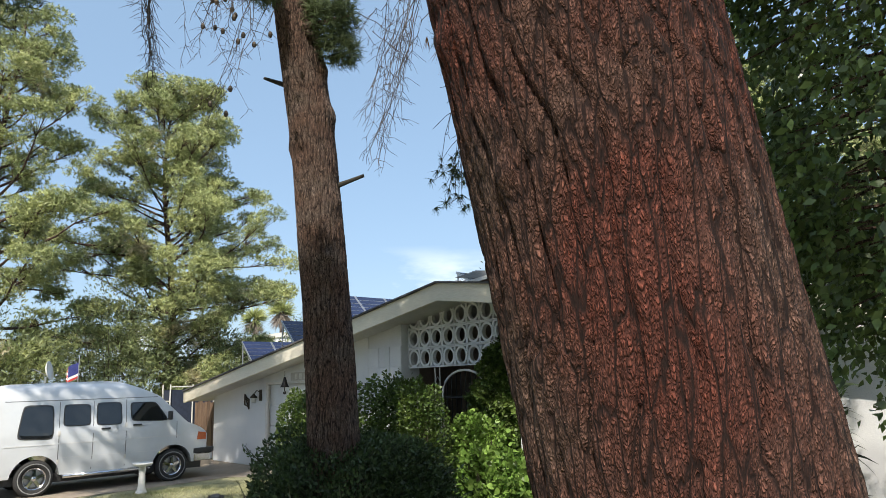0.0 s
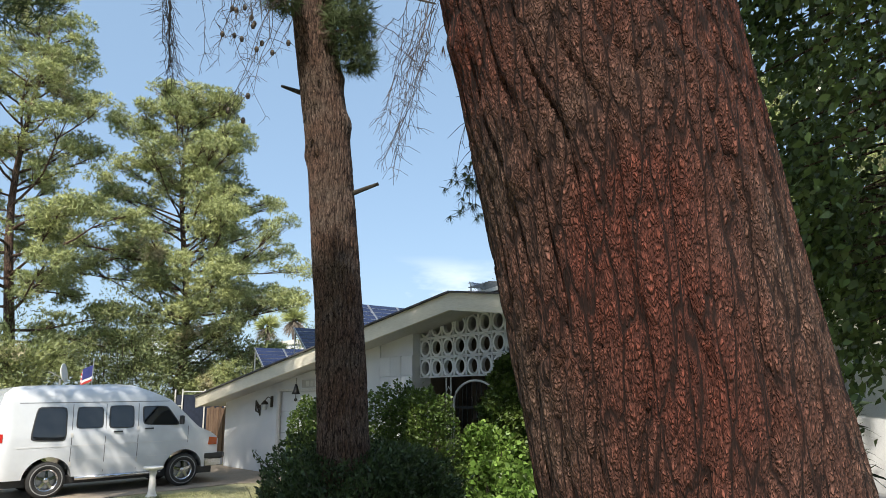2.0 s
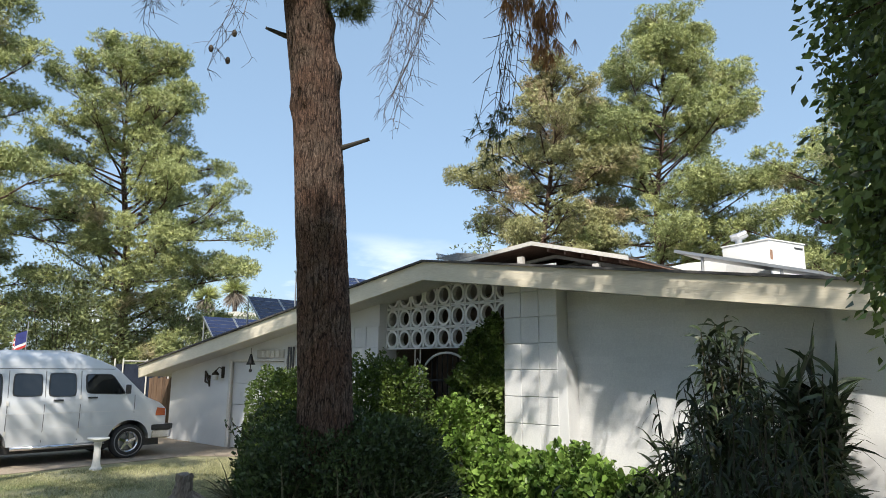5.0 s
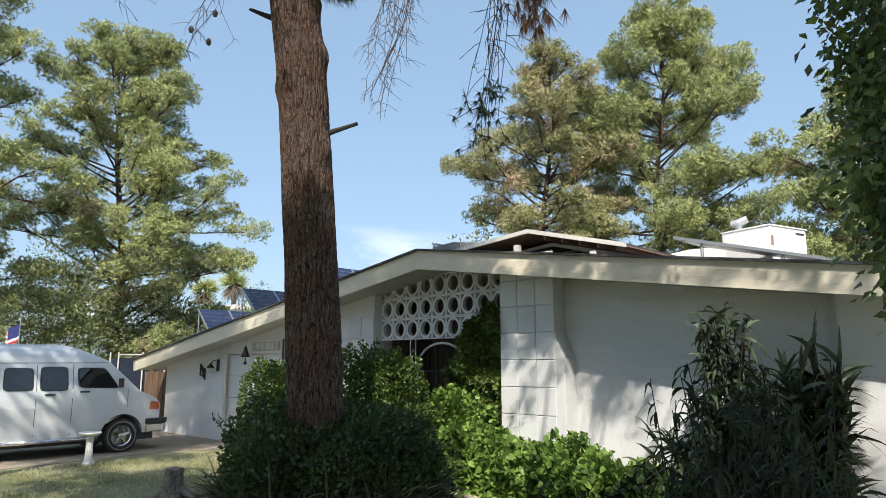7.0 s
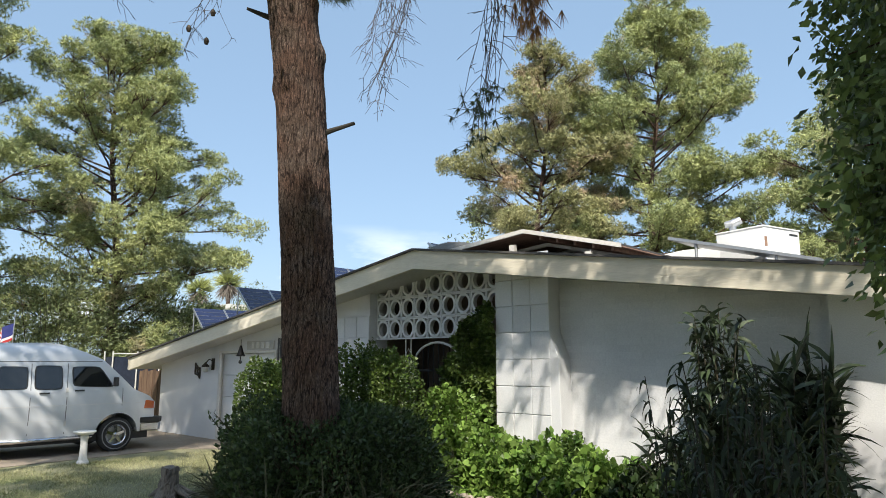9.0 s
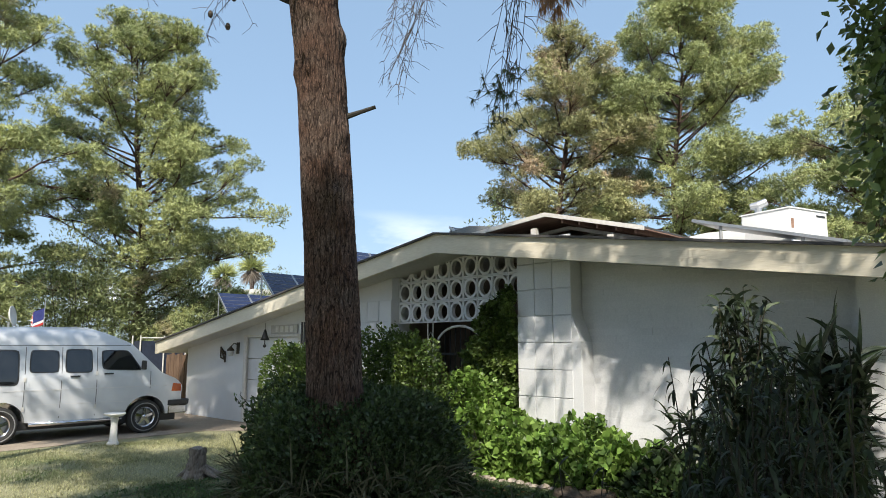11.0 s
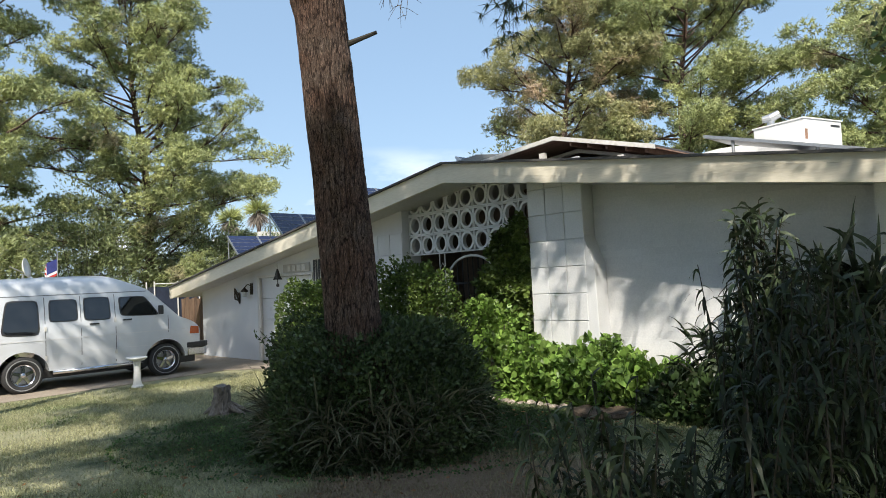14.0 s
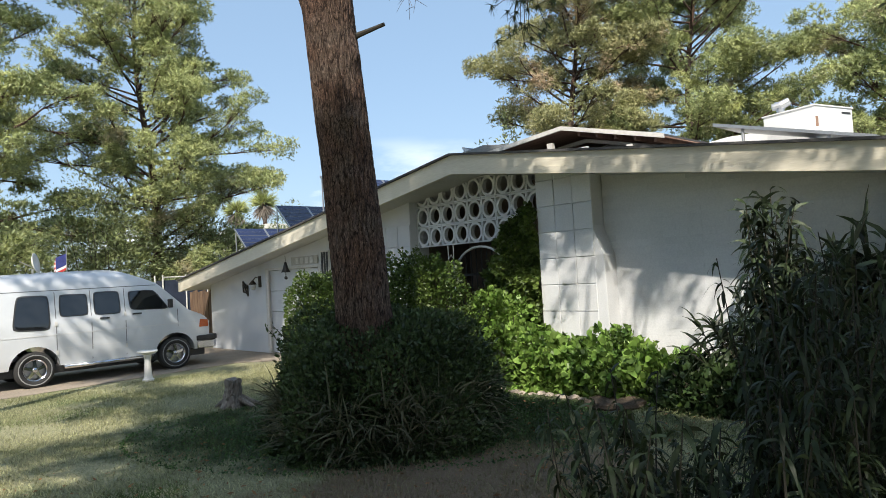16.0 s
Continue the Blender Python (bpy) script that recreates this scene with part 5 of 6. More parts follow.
P = np.array([(4.75, -4.95, 5.0), (5.0, -5.0, 5.02), (4.15, -5.25, 5.05), (2.1, -8.4, 5.0), (2.15, -8.2, 5.15)])
soup("needle_spray", tuft_crown(rng, [(p, 0.18) for p in P], 0.14, 0.008, 420, 7), 3, M_NEEDLE_D, near)
lb = Build().tube([(7.3, -8.95, 6.0), (5.0, -8.9, 5.9), (2.1, -8.35, 5.2)], [0.05, 0.03, 0.012], 6)
part("limbs", lb, M_BARK2, near)

# ---- shrubs, hedges and climbers ----
ACROSS = math.atan2(0.72, 0.69)


def shrub(name, label, category, centre, half, turn, count, leaf, material, seed, square=2.0, stems=14, lumpy=0.16, base=0.0, group="", spread=0.75, blade=leaves, corners=4):
    """A leafy mound: leaves over and just under an uneven rounded outline, on real stems."""
    rng = np.random.default_rng(seed)
    ob = thing(name, label, category, group, at=(centre[0], centre[1], base))
    d = unit(rng.normal(size=(count, 3)))
    d[:, 2] = np.abs(d[:, 2]) * np.where(rng.uniform(size=count) < 0.85, 1, -0.15)
    k = (np.abs(d) ** square).sum(1, keepdims=True) ** (-1 / square)
    lump = sum(a * np.sin((d @ rng.normal(size=3)) * f + rng.uniform(0, 6.28)) for f, a in ((4, 0.5), (7, 0.35), (13, 0.25), (22, 0.2)))[:, None]
    r = (1 + lumpy * lump) * (1 - 0.45 * rng.uniform(size=(count, 1)) ** 2.2)
    q = d * k * r * np.array(half)
    c, s = math.cos(turn), math.sin(turn)
    rot = np.array([[c, -s, 0], [s, c, 0], [0, 0, 1]])
    q, o = q @ rot.T, unit(d / np.array(half)) @ rot.T
    q[:, 2] = np.maximum(q[:, 2], 0.02)
    soup("foliage", blade(rng, q, unit(o + [0, 0, 0.25]), leaf[0], leaf[1], spread), corners, material, ob)
    st = Build()
    for i in range(stems):
        a = rng.uniform(0, 6.283)
        e = rot @ (np.array([math.cos(a) * half[0], math.sin(a) * half[1], half[2] * rng.uniform(0.6, 1.1)]) * 0.75)
        b0 = rot @ np.array([math.cos(a) * half[0] * 0.25, math.sin(a) * half[1] * 0.25, 0])
        st.tube([tuple(map(float, b0)), tuple(map(float, 0.5 * (b0 + e) + rng.normal(size=3) * 0.05)), tuple(map(float, e))], [0.02, 0.014, 0.006], 5)
    part("branchwork", st, M_STEM, ob)
    return ob


def strap_mesh(rng, places, ways, length, width, droop, spread=0.5):
    """Long bent leaves: strips of three panels along an arc."""
    n = len(places)
    d = unit(ways + spread * rng.normal(size=(n, 3)))
    s = unit(np.cross(d, np.tile([0, 0, 1.0], (n, 1)) + 0.5 * rng.normal(size=(n, 3))))
    k = (length * rng.uniform(0.6, 1.2, (n, 1))) / 4
    p, rows = places.copy(), []
    for i, w in enumerate((0.45, 1.0, 0.9, 0.55, 0.06)):
        rows += [p - s * width * w / 2, p + s * width * w / 2]
        d = unit(d + np.array([0, 0, -droop]) * rng.uniform(0.3, 1.2, (n, 1)))
        p = p + d * k
    v = np.stack(rows, 1).reshape(-1, 3)
    f = np.array([[0, 1, 3, 2], [2, 3, 5, 4], [4, 5, 7, 6], [6, 7, 9, 8]])
    f = (np.arange(n)[:, None, None] * 10 + f).reshape(-1, 4)
    return v, f


def strip_part(name, vf, material, parent, label=""):
    me = bpy.data.meshes.new(name)
    me.from_pydata(vf[0].tolist(), [], vf[1].tolist())
    me.materials.append(material)
    me.shade_smooth()
    me.update()
    ob = new(name, me)
    ob.parent = parent
    return tagged(ob, label)


bush = shrub("round_bush", "dark green leafy bush around a pine trunk", "bush", (0.68, -3.94), (1.21, 1.36, 1.34), ACROSS, 60000, (0.062, 0.03), M_BUSH, 51, 3.2, lumpy=0.17)
rng = np.random.default_rng(52)
a = rng.uniform(3.0, 6.4, 760)
P = np.stack([1.20 * np.cos(a), 1.36 * np.sin(a), rng.uniform(0.02, 0.55, 760)], 1)
P = P @ np.array([[math.cos(ACROSS), math.sin(ACROSS), 0], [-math.sin(ACROSS), math.cos(ACROSS), 0], [0, 0, 1]])
strip_part("strap_leaves", strap_mesh(rng, P, unit(P * [1, 1, 0] + [0, 0, 2.4]), 0.46, 0.020, 0.35, 0.4), M_STRAP_DRY, bush, "pale drooping strap leaves at its foot")
shoots, P, W = Build(), [], []
for i in range(46):
    a, h = rng.uniform(0, 6.283), rng.uniform(0.5, 1.25)
    b0 = np.array([1.10 * math.cos(a), 1.10 * math.sin(a), h])
    e = b0 + unit(np.array([math.cos(a), math.sin(a), rng.uniform(0.1, 1.3)])) * rng.uniform(0.18, 0.42)
    shoots.tube([tuple(map(float, b0)), tuple(map(float, 0.5 * (b0 + e) + rng.normal(size=3) * 0.02)), tuple(map(float, e))], [0.007, 0.005, 0.003], 5)
    for u in rng.uniform(0.1, 1.0, 18):
        P.append(b0 + (e - b0) * u)
        W.append((e - b0) + rng.normal(size=3) * 0.2)
tagged(part("shoots", shoots, M_STEM, bush), kind="stuff")
soup("shoot_leaves", leaves(rng, np.array(P), unit(np.array(W)), 0.065, 0.028, 0.7), 4, M_BUSH, bush)
shrub("clipped_hedge", "clipped green hedge before the garage", "hedge", (-3.86, -1.65), (1.04, 0.48, 1.83), 0, 24000, (0.062, 0.04), M_HEDGE, 53, 5, lumpy=0.11, group="entry hedges")
shrub("clipped_hedge", "taller clipped green hedge by the entry", "hedge", (-1.25, -1.65), (0.98, 0.48, 2.03), 0, 22000, (0.062, 0.04), M_HEDGE, 54, 4, lumpy=0.11, group="entry hedges")


def ivy_sheet(label, left, right, top, depth, count, leaf, material, seed):
    """Climbing ivy that hangs on a wall: leaves within an outline, with uneven bulges. left: places of (height, x)."""
    rng = np.random.default_rng(seed)
    ob = thing("climbing_ivy", label, "ivy", at=(0, 0, 0))
    z = rng.uniform(0.0, top, count * 2)
    x = rng.uniform(left[0][1] - 0.1, right, count * 2)
    lx = np.interp(z, [p[0] for p in left], [p[1] for p in left])
    edge = 0.10 * np.sin(z * 9 + 1) + 0.07 * np.sin(z * 23 + 2) + 0.06 * rng.normal(size=len(z))
    head = top - 0.9 * np.abs(x - right + 0.25) ** 1.5 + 0.08 * np.sin(x * 21)
    keep = (x > lx + edge) & (z < head)
    x, z = x[keep][:count], z[keep][:count]
    bulge = 0.5 + 0.22 * np.sin(x * 6.5 + 1.5 * np.sin(z * 3.1)) + 0.2 * np.sin(z * 5.3 + x * 2.2) + 0.15 * np.sin(z * 13 + 4 * x)
    y = 0.16 - depth * (0.35 + 0.65 * np.clip(1 - z / top, 0, 1)) * bulge * rng.uniform(0.35, 1.0, len(x)) ** 0.5 * 1.6
    P = np.stack([x, y, z], 1)
    W = unit(np.stack([0.4 * rng.normal(size=len(x)), -0.8 + 0 * x, -0.5 + 0.5 * rng.normal(size=len(x))], 1))
    soup("foliage", round_leaves(rng, P, W, leaf[0], leaf[1], 0.6), 6, material, ob)
    st = Build()
    for i in range(16):
        a = rng.uniform(-0.9, right - 0.1)
        st.tube([(a, 0.12, 0), (a + rng.normal() * 0.1, 0.13, 0.9), (min(right - 0.05, a * 0.6 + rng.normal() * 0.15), 0.14, rng.uniform(1.5, top - 0.4))], [0.016, 0.012, 0.006], 5)
    part("vine", st, M_STEM, ob)
    return ob


ivy_sheet("ivy climbing over the breeze-block screen, shade put into its dark leaves", ((0, -1.55), (1.38, -1.42), (1.87, -1.05), (2.44, -0.82), (2.9, -0.35)), 0.0, 2.95, 0.42, 15000, (0.085, 0.06), M_IVY_D, 55)
# the brighter leaf colour here stands in for sun on the lower ivy
shrub("climbing_ivy", "ivy mass at the foot of the screen, sunlight put into its lighter leaves", "ivy", (-0.62, -0.45), (0.66, 0.40, 1.45), 0, 11000, (0.085, 0.075), M_IVY, 56, 2.4, lumpy=0.26, blade=round_leaves, corners=6)
for i, (x, a, h) in enumerate(((-0.15, 0.75, 0.98), (0.70, 0.75, 0.66), (1.50, 0.85, 0.74), (2.30, 0.75, 0.60))):
    shrub("ivy_bed", "sunlit bright green broad-leaved ground ivy", "ivy", (x, -0.66), (a, 0.50, h), 0, 5200, (0.105, 0.10), M_IVY, 570 + i, 2.3, lumpy=0.36, group="ivy along the wall", spread=1.0, blade=round_leaves, corners=6)
# same ivy bed; the shrub's shade is put into a darker leaf colour
shrub("ivy_bed", "low ivy under the strap-leaved shrub, shade put into its dark leaves", "ivy", (3.6, -0.9), (1.2, 0.5, 0.55), 0, 4000, (0.11, 0.08), M_LEAF, 58, 2.5)

# broad shrubs behind the van
for i, (x, y, a, h) in enumerate(((-17.5, -9.0, 2.6, 5.0), (-17.0, -5.0, 2.3, 4.4), (-17.8, -1.2, 2.2, 5.2), (-18.4, 3.0, 2.2, 4.2), (-21.0, 8.0, 3.0, 4.6))):
    shrub("background_shrub", "large sunlit shrub behind the driveway", "shrub", (x, y), (a, a * 0.9, h), 0, 13000, (0.15, 0.05), M_SHRUB, 60 + i, 2.2, lumpy=0.22, group="shrubs behind the driveway")
for i, (x, y, a, h) in enumerate(((-13.5, 13.0, 3.0, 6.2), (-10.0, 11.5, 2.2, 6.6), (9.0, 14.0, 3.2, 5.5))):
    shrub("background_shrub", "green tree-like shrub behind the house", "shrub", (x, y), (a, a, h), 0, 10000, (0.17, 0.07), M_SHRUB, 70 + i, 2.2, lumpy=0.25, group="shrubs behind the house")


def cane_plant(name, label, centre, radius, height, canes, leaf, width, droop, seed, material, bare=0.25, per=26, tilt=0.25, rise=0.4, thick=0.014, wood=M_STEM, drift=(0, 0)):
    """Canes that carry long narrow leaves. drift carries their tips to one side."""
    rng = np.random.default_rng(seed)
    ob = thing(name, label, "shrub", at=(centre[0], centre[1], 0))
    P, W = [], []
    for i in range(canes):
        a, r = rng.uniform(0, 6.283), radius * math.sqrt(rng.uniform())
        h = height * rng.uniform(0.5, 1.0)
        b0 = np.array([r * math.cos(a) * 0.55, r * math.sin(a) * 0.55, 0])
        e = np.array([r * math.cos(a) * (1 + tilt) + drift[0] * rng.uniform(0.2, 1), r * math.sin(a) * (1 + tilt) + drift[1] * rng.uniform(0.2, 1), h])
        m = 0.5 * (b0 + e) + rng.normal(size=3) * 0.08 + [0, 0, 0.15 * h]
        pts = [(1 - u) ** 2 * b0 + 2 * u * (1 - u) * m + u * u * e for u in np.linspace(0, 1, 7)]
        part("cane", Build().tube([tuple(map(float, p)) for p in pts], list(np.linspace(thick, thick * 0.35, 7)), 5), wood, ob)
        for u in rng.uniform(bare, 1, per):
            p = (1 - u) ** 2 * b0 + 2 * u * (1 - u) * m + u * u * e
            az = rng.uniform(0, 6.283)
            P.append(p)
            W.append((math.cos(az) + drift[0], math.sin(az) + drift[1], rise + u * u))
    strip_part("foliage", strap_mesh(rng, np.array(P), unit(np.array(W)), leaf, width, droop, 0.4), material, ob)
    return ob


cane_plant("strap_leaved_shrub", "tall shrub of long drooping strap leaves against the wall", (4.02, -0.7), 0.30, 2.66, 24, 0.38, 0.058, 0.70, 81, M_STRAP, 0.2, 34, 0.1, 0.1)
cane_plant("strap_leaved_shrub", "upright strap-leaved shrub against the white wall", (4.92, -0.65), 0.30, 2.30, 24, 0.42, 0.060, 0.32, 82, M_STRAP, 0.15, 30, 0.3, 1.1)
cane_plant("strap_leaved_shrub", "lower strap-leaved shrub filling in before the wall", (4.5, -0.75), 0.42, 1.65, 28, 0.38, 0.056, 0.55, 85, M_STRAP, 0.1, 28, 0.25)
cane_plant("strap_leaved_shrub", "arching dark strap-leaved shoots against the pale wall", (3.70, -0.75), 0.2, 1.3, 16, 0.32, 0.046, 0.45, 86, M_STRAP, 0.25, 22, 0.4, 0.3, drift=(-0.75, -0.1))
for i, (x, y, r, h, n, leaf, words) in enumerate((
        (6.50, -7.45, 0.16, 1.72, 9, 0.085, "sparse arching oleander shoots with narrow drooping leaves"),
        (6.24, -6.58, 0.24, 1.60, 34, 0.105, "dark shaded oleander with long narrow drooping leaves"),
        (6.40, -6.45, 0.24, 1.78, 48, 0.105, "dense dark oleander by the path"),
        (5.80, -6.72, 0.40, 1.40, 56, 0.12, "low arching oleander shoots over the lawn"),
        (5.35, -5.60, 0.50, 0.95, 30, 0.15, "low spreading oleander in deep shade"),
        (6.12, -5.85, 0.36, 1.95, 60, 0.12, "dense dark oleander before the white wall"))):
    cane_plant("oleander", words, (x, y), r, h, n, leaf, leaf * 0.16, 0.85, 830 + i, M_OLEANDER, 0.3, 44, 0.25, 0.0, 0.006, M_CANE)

# dark broad-leaved tree beside the walk
DARK = np.array([8.30, -4.2, 0])
dark = thing("broadleaf_tree", "dark dense broad-leaved tree with drooping sprays", "tree", at=tuple(DARK))
rng = np.random.default_rng(90)
wood, P, W = Build(), [], []
wood.tube([(0.3, 0.2, 0), (0.2, 0.1, 1.8), (0, 0, 4.0), (-0.3, -0.1, 5.8)], [0.16, 0.13, 0.10, 0.05], 10)
for i in range(390):
    d = unit(rng.normal(size=3))
    e = np.array([-0.68, -0.2, 3.75]) + d / (np.abs(d) ** 4).sum() ** 0.25 * np.array([1.30, 1.2, 2.2]) * rng.uniform(0.75, 1.0)
    e[0] += 0.42 * max(0.0, (3.3 - e[2]) / 1.7)
    b0 = np.array([0.05, 0.0, min(5.5, max(1.9, e[2] + rng.uniform(-0.7, 0.3)))])
    pts = [(1 - u) ** 2 * b0 + 2 * u * (1 - u) * (0.5 * (b0 + e) + [0, 0, 0.3]) + u * u * e for u in np.linspace(0, 1, 6)]
    wood.tube([tuple(map(float, p)) for p in pts], list(np.linspace(0.024, 0.004, 6)), 5, cap=False)
    k = 170
    q = e + rng.normal(size=(k, 3)) * [0.085, 0.085, 0.15] + np.array([0, 0, -0.08])
    P.append(q)
    W.append(np.tile([d[0] * 0.5, d[1] * 0.5, -0.7], (k, 1)))
part("trunk", wood, M_BARK2, dark)
P, W = np.concatenate(P), np.concatenate(W)
soup("crown", leaves(rng, P, unit(W), 0.066, 0.038, 0.6), 4, M_TREELEAF, dark)

# far side of the street: unseen tree row, added to block low sky light
for i in range(9):
    open_pine("unseen dense dark pine added across the street to cut sky light", (-22 + 6.5 * i, -26 - 2.0 * (i % 2), 0), 9.0 + 1.6 * (i * 7 % 3), 0.6, 3.6, 200 + i, M_NEEDLE_D, 26, 10, 3, 0.6, 0.26)

# ---- small things in the garden ----


def lump(rng, size, sides=9, rings=6):
    b = Build()
    for i in range(rings + 1):
        v = math.pi * i / rings
        for k in range(sides):
            u = 2 * math.pi * k / sides
            r = 1 + 0.16 * rng.normal()
            b.v.append((size[0] * math.sin(v) * math.cos(u) * r, size[1] * math.sin(v) * math.sin(u) * r, size[2] * (1 - math.cos(v)) * (0.9 + 0.05 * rng.normal())))
    b.f = [(i * sides + k, i * sides + (k + 1) % sides, (i + 1) * sides + (k + 1) % sides, (i + 1) * sides + k) for i in range(rings) for k in range(sides)]
    return b


rng = np.random.default_rng(100)
for i in range(24):
    s = rng.uniform(0.06, 0.10)
    ob = part("edging_stone", lump(rng, (s, s * 0.7, s * 0.42)), M_STONE, bevel=0)
    ob.location = (-0.75 + 0.145 * i, -1.22 + 0.05 * rng.normal(), -0.02)
    ob.rotation_euler = (0, 0, rng.uniform(0, 3))
    tagged(ob, "rough tan edging stone along the ivy bed", "stone", "edging stones")

stump = thing("tree_stump", "weathered grey tree stump with splayed roots on the lawn", "stump", at=(-2.62, -4.22, 0))
b = Build()
sides, rows = 30, 12
for i in range(rows):
    z = 0.42 * i / (rows - 1)
    for k in range(sides):
        t = 2 * math.pi * k / sides
        r = 0.115 + 0.06 * math.exp(-z / 0.1) * (1 + 0.9 * math.cos(4 * t + 0.6)) + 0.012 * math.sin(9 * t) + 0.008 * rng.normal()
        b.v.append((r * math.cos(t), r * math.sin(t), z + (0.02 * math.sin(3 * t) if i == rows - 1 else 0)))
b.f = [(i * sides + k, i * sides + (k + 1) % sides, (i + 1) * sides + (k + 1) % sides, (i + 1) * sides + k) for i in range(rows - 1) for k in range(sides)] + [tuple(range((rows - 1) * sides, rows * sides))]
part("bole", b, M_STUMP, stump, smooth=False)
for k, (dx, dy) in enumerate(((0.34, 0.14), (0.25, 0.30), (-0.22, -0.16))):
    part("root", Build().tube([(dx * 0.3, dy * 0.3, 0.14), (dx * 0.7, dy * 0.7, 0.07), (dx * 1.15, dy * 1.15, 0.0)], [0.055, 0.04, 0.02], 8), M_STUMP, stump)

bath = thing("bird_bath_pedestal", "white cast-stone bird bath pedestal on the lawn", "bird bath", at=(-7.06, -3.82, 0))
part("base", Build().lathe([(0.0, 0.0), (0.115, 0.0), (0.115, 0.035), (0.09, 0.06), (0.075, 0.10)], (0, 0, 0), 20), M_CAST, bath)
part("column", Build().lathe([(0.08, 0.09), (0.07, 0.15), (0.062, 0.40), (0.075, 0.50), (0.065, 0.54)], (0, 0, 0), 16), M_CAST, bath)
part("bowl", Build().lathe([(0.07, 0.53), (0.16, 0.56), (0.20, 0.585), (0.20, 0.61), (0.17, 0.60), (0.0, 0.58)], (0, 0, 0), 24), M_CAST, bath, smooth=True)

ring = thing("cut_log_round", "flat dark slice of cut log lying on the lawn", "log", at=(2.15, -1.35, 0))
part("slice", Build().lathe([(0.0, 0.0), (0.37, 0.0), (0.40, 0.03), (0.385, 0.07), (0.34, 0.085), (0.0, 0.075)], (0, 0, 0), 26), M_LOG, ring)

dish = thing("satellite_dish", "white satellite dish on a pole behind the van", "satellite dish", at=(-13.6, -4.3, 0))
part("pole", Build().tube([(0, 0, 0), (0, 0, 2.55)], [0.03, 0.03], 8), M_ALU, dish)
prof = [(0.0, 0.0), (0.10, 0.012), (0.19, 0.045), (0.27, 0.09), (0.27, 0.102), (0.19, 0.058), (0.0, 0.012)]
reflector = part("reflector", Build().lathe(prof, (0, 0, 0), 24), M_COOLER, dish, smooth=True)
reflector.matrix_local = pose(0, 0, 2.7, 80, 0, 150)
part("arm", Build().tube([(0.0, 0, 2.6), (0.25, -0.35, 2.75)], [0.015, 0.012], 6), M_ALU, dish)
flag = thing("flag_on_pole", "small striped flag hanging limp on a thin pole", "flag", at=(-13.3, -3.55, 0))
part("pole", Build().tube([(0, 0, 0), (0, 0, 3.15)], [0.018, 0.012], 6), M_ALU, flag)


def cloth(u0, u1, v0, v1):
    b, n, m = Build(), 10, 6
    for i in range(n + 1):
        for k in range(m + 1):
            u, v = u0 + (u1 - u0) * i / n, v0 + (v1 - v0) * k / m
            b.v.append((-0.34 * u * 0.5 + 0.02 * math.sin(9 * u + 3 * v), -0.34 * u * 0.9 + 0.05 * math.sin(8 * u), 3.0 - 0.45 * v - 0.30 * u))
    b.f = [(i * (m + 1) + k, i * (m + 1) + k + 1, (i + 1) * (m + 1) + k + 1, (i + 1) * (m + 1) + k) for i in range(n) for k in range(m)]
    return b


part("blue_field", cloth(0.0, 0.62, 0.0, 0.70), M_BLUE, flag, "dark blue field")
for i in range(7):
    a, c = i / 7, (i + 1) / 7
    part("stripe", cloth(0.63 if i < 5 else 0.0, 1.0, a, c), M_FLAGRED if i % 2 == 0 else M_FLAGWHITE, flag)

# fallen leaves and short grass
rng = np.random.default_rng(110)
n = 260000
g = np.stack([rng.uniform(-8.5, 5.5, n), rng.uniform(-9.5, -1.25, n), np.zeros(n)], 1)
keep = (g[:, 0] > -7.4 + 0.08 * (g[:, 1] + 6)) & (rng.uniform(size=n) < 0.55 + 0.45 * np.sin(g[:, 0] * 2.1) * np.sin(g[:, 1] * 2.7 + 1))
g = g[keep]
blades = soup("grass", needles(rng, g, np.tile([0, 0, 1.0], (len(g), 1)), 1, 0.05, 0.011, 0.6), 3, M_BLADE)
tagged(blades, "short patchy dry grass blades", "grass", kind="stuff")
n = 1100
g = np.stack([rng.uniform(-1, 6, n), rng.uniform(-8, -1.4, n), rng.uniform(0.01, 0.03, n)], 1)
litter = soup("leaf_litter", leaves(rng, g, unit(rng.normal(size=(n, 3)) * [1, 1, 0.15]), 0.06, 0.022, 0.1), 4, M_DEAD)
tagged(litter, "fallen dry leaves on the lawn", "leaf litter", kind="stuff")

n = 26000
a, r = rng.uniform(0, 6.283, n), np.minimum(np.abs(rng.normal(size=n)) * 0.55, 1.1)
g = np.stack([0.3 + 2.7 * r * np.cos(a) * 0.8 - 1.75 * r * np.sin(a) * 0.6, -4.0 + 2.7 * r * np.cos(a) * 0.6 + 1.75 * r * np.sin(a) * 0.8, rng.uniform(0.005, 0.04, n)], 1)
g = g[g[:, 1] < -1.3]
clover = soup("clover", leaves(rng, g, unit(rng.normal(size=g.shape) * [1, 1, 0.3] + [0, 0, 0.5]), 0.035, 0.022, 0.4), 4, M_CLOVERLEAF)
tagged(clover, "low green clover growing through the lawn", "clover", kind="stuff")

# ---- blocks of the pillars and of the right wall ----


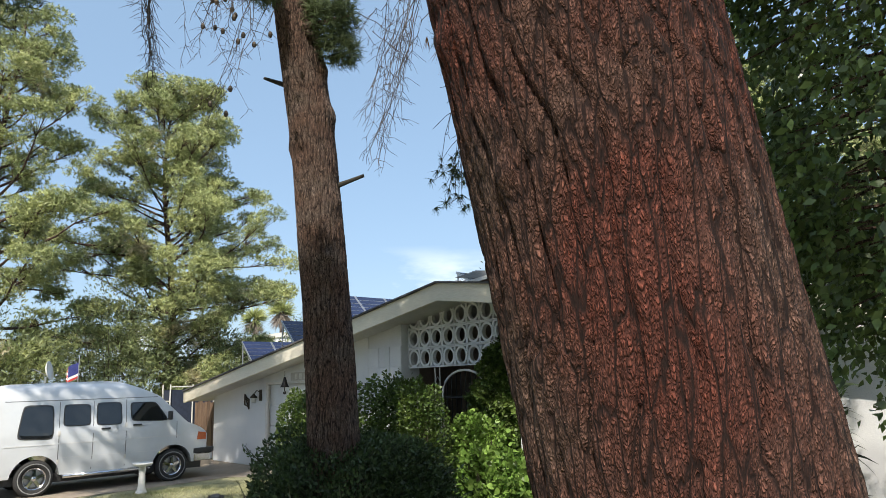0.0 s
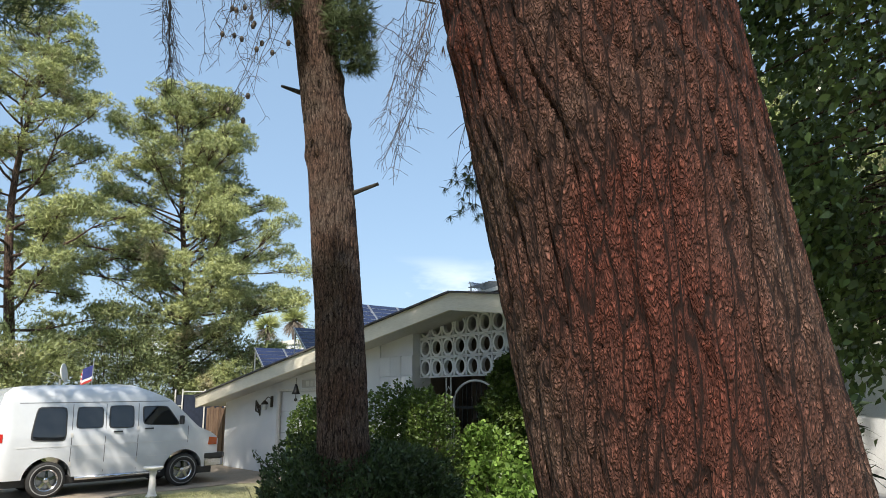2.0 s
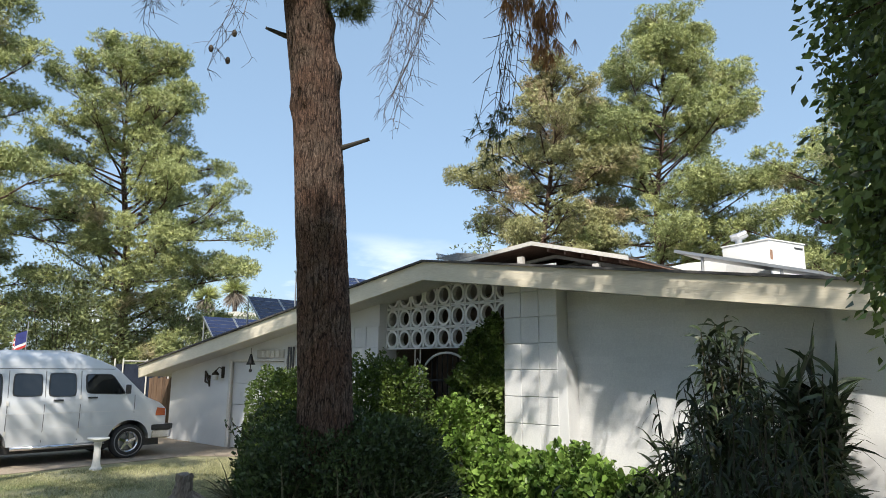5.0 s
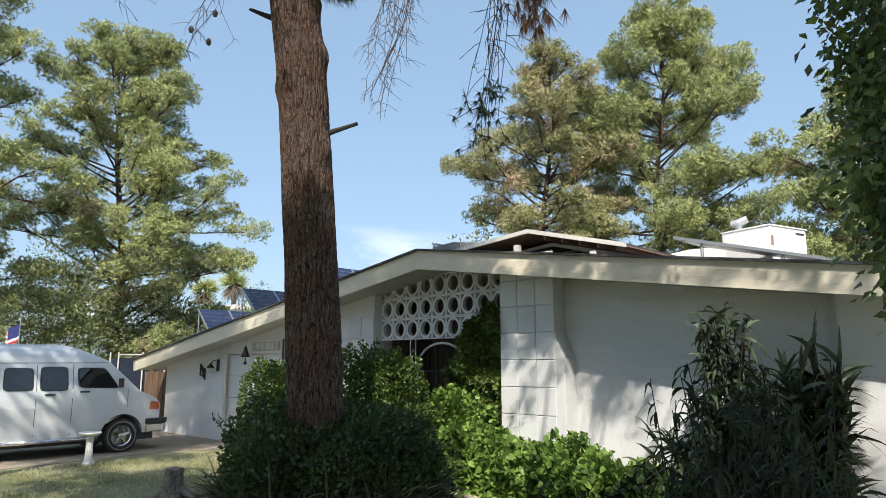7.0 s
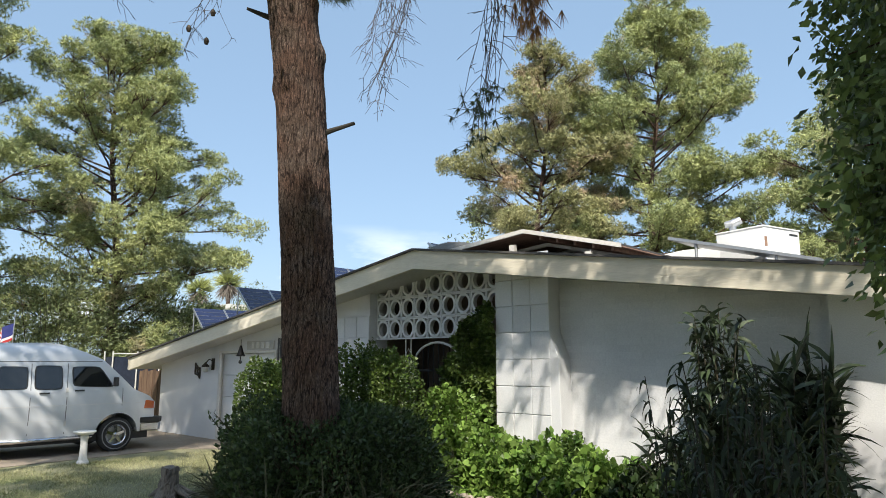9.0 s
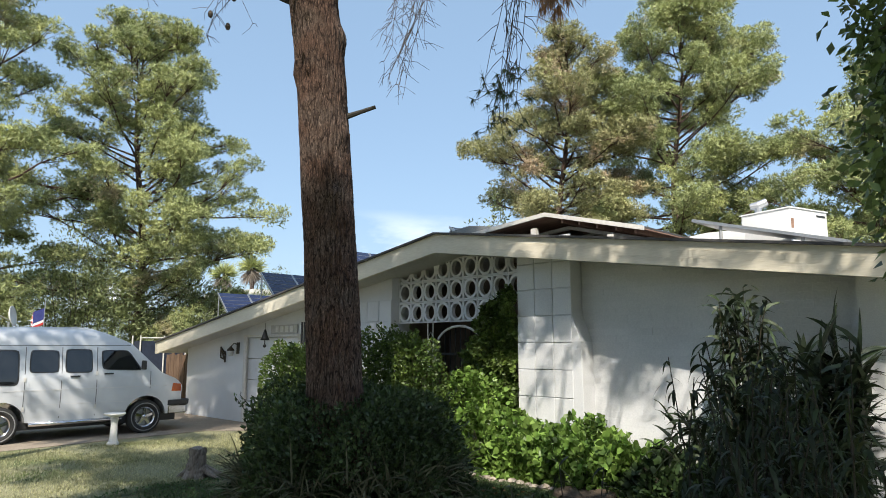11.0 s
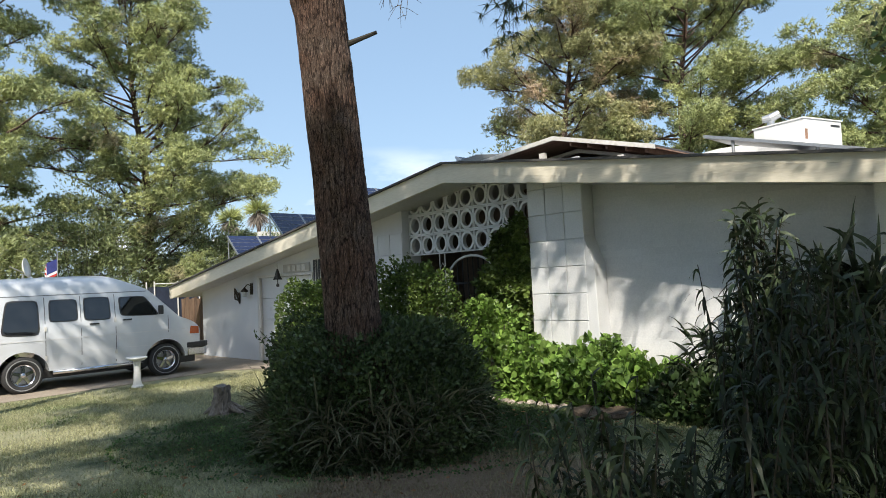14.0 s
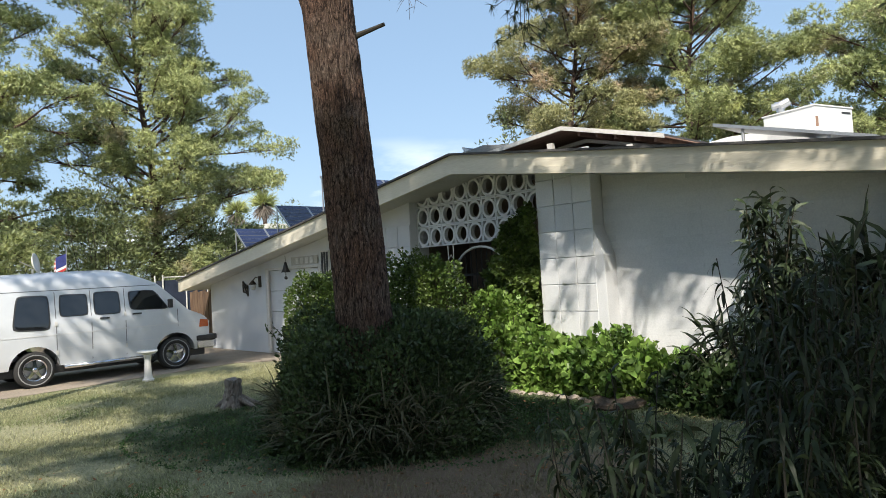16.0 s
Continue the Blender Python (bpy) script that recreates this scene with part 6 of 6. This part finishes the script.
def block_mesh(name, w, h, d, material, c=0.006):
    b = Build()
    b.v = [(-w / 2, d, -h / 2), (w / 2, d, -h / 2), (w / 2, d, h / 2), (-w / 2, d, h / 2), (-w / 2, c, -h / 2), (w / 2, c, -h / 2), (w / 2, c, h / 2), (-w / 2, c, h / 2),
           (-w / 2 + c, 0, -h / 2 + c), (w / 2 - c, 0, -h / 2 + c), (w / 2 - c, 0, h / 2 - c), (-w / 2 + c, 0, h / 2 - c)]
    b.f = [(8, 9, 10, 11), (4, 5, 9, 8), (5, 6, 10, 9), (6, 7, 11, 10), (7, 4, 8, 11), (0, 1, 5, 4), (1, 2, 6, 5), (2, 3, 7, 6), (3, 0, 4, 7)]
    return b.mesh(name, material)


pillar = thing("block_pillar", "white stacked-block entry pillar with open joints", "pillar", kind="structure")
rng = np.random.default_rng(120)
blk = block_mesh("block", 0.352, 0.42, 0.03, M_WHITE)
for r in range(8):
    for c in range(3):
        z = 1.963 - 0.43 * 4 + 0.215 + 0.43 * r
        if z - 0.2 > roof_z(0.5) - 0.34:
            continue
        ob = part("block", blk, M_WHITE, pillar)
        ob.location = (0.205 + 0.36 * c, -0.008 + 0.003 * rng.normal(), z)
blk = block_mesh("block", 0.372, 0.42, 0.03, M_WHITE)
for r in range(6):
    for c in range(3):
        if 0.90 + 0.43 * r + 0.18 > roof_z(-4.16 + 0.38 * c) - 0.34:
            continue
        ob = part("block", blk, M_WHITE, pillar)
        ob.location = (-4.16 + 0.38 * c, -0.010 + 0.003 * rng.normal(), 0.90 + 0.43 * r)
part("buttress", Build().prism([(1.08, 0.0), (1.30, 0.0), (1.26, 1.97), (1.13, 2.30), (1.08, 2.45)], 0.0, 0.33), M_STUCCO, pillar, "rendered sloping buttress", bevel=0.01)

wall_right = thing("wall_right", "white painted narrow-course block wall", "wall", kind="structure")
blk = block_mesh("block", 0.3993, 0.1030, 0.02, M_WHITE, 0.0012)
for r in range(31):
    for c in range(11):
        x = 1.09 + 0.2 + 0.4 * c - (0.2 if r % 2 else 0)
        z = 0.05 + 0.1035 * r
        if x - 0.1 < 1.09 or x > 5.0 or z > roof_z(x) - 0.33:
            continue
        ob = part("block", blk, M_WHITE, wall_right)
        ob.location = (x, 0.320 + 0.0006 * rng.normal(), z)
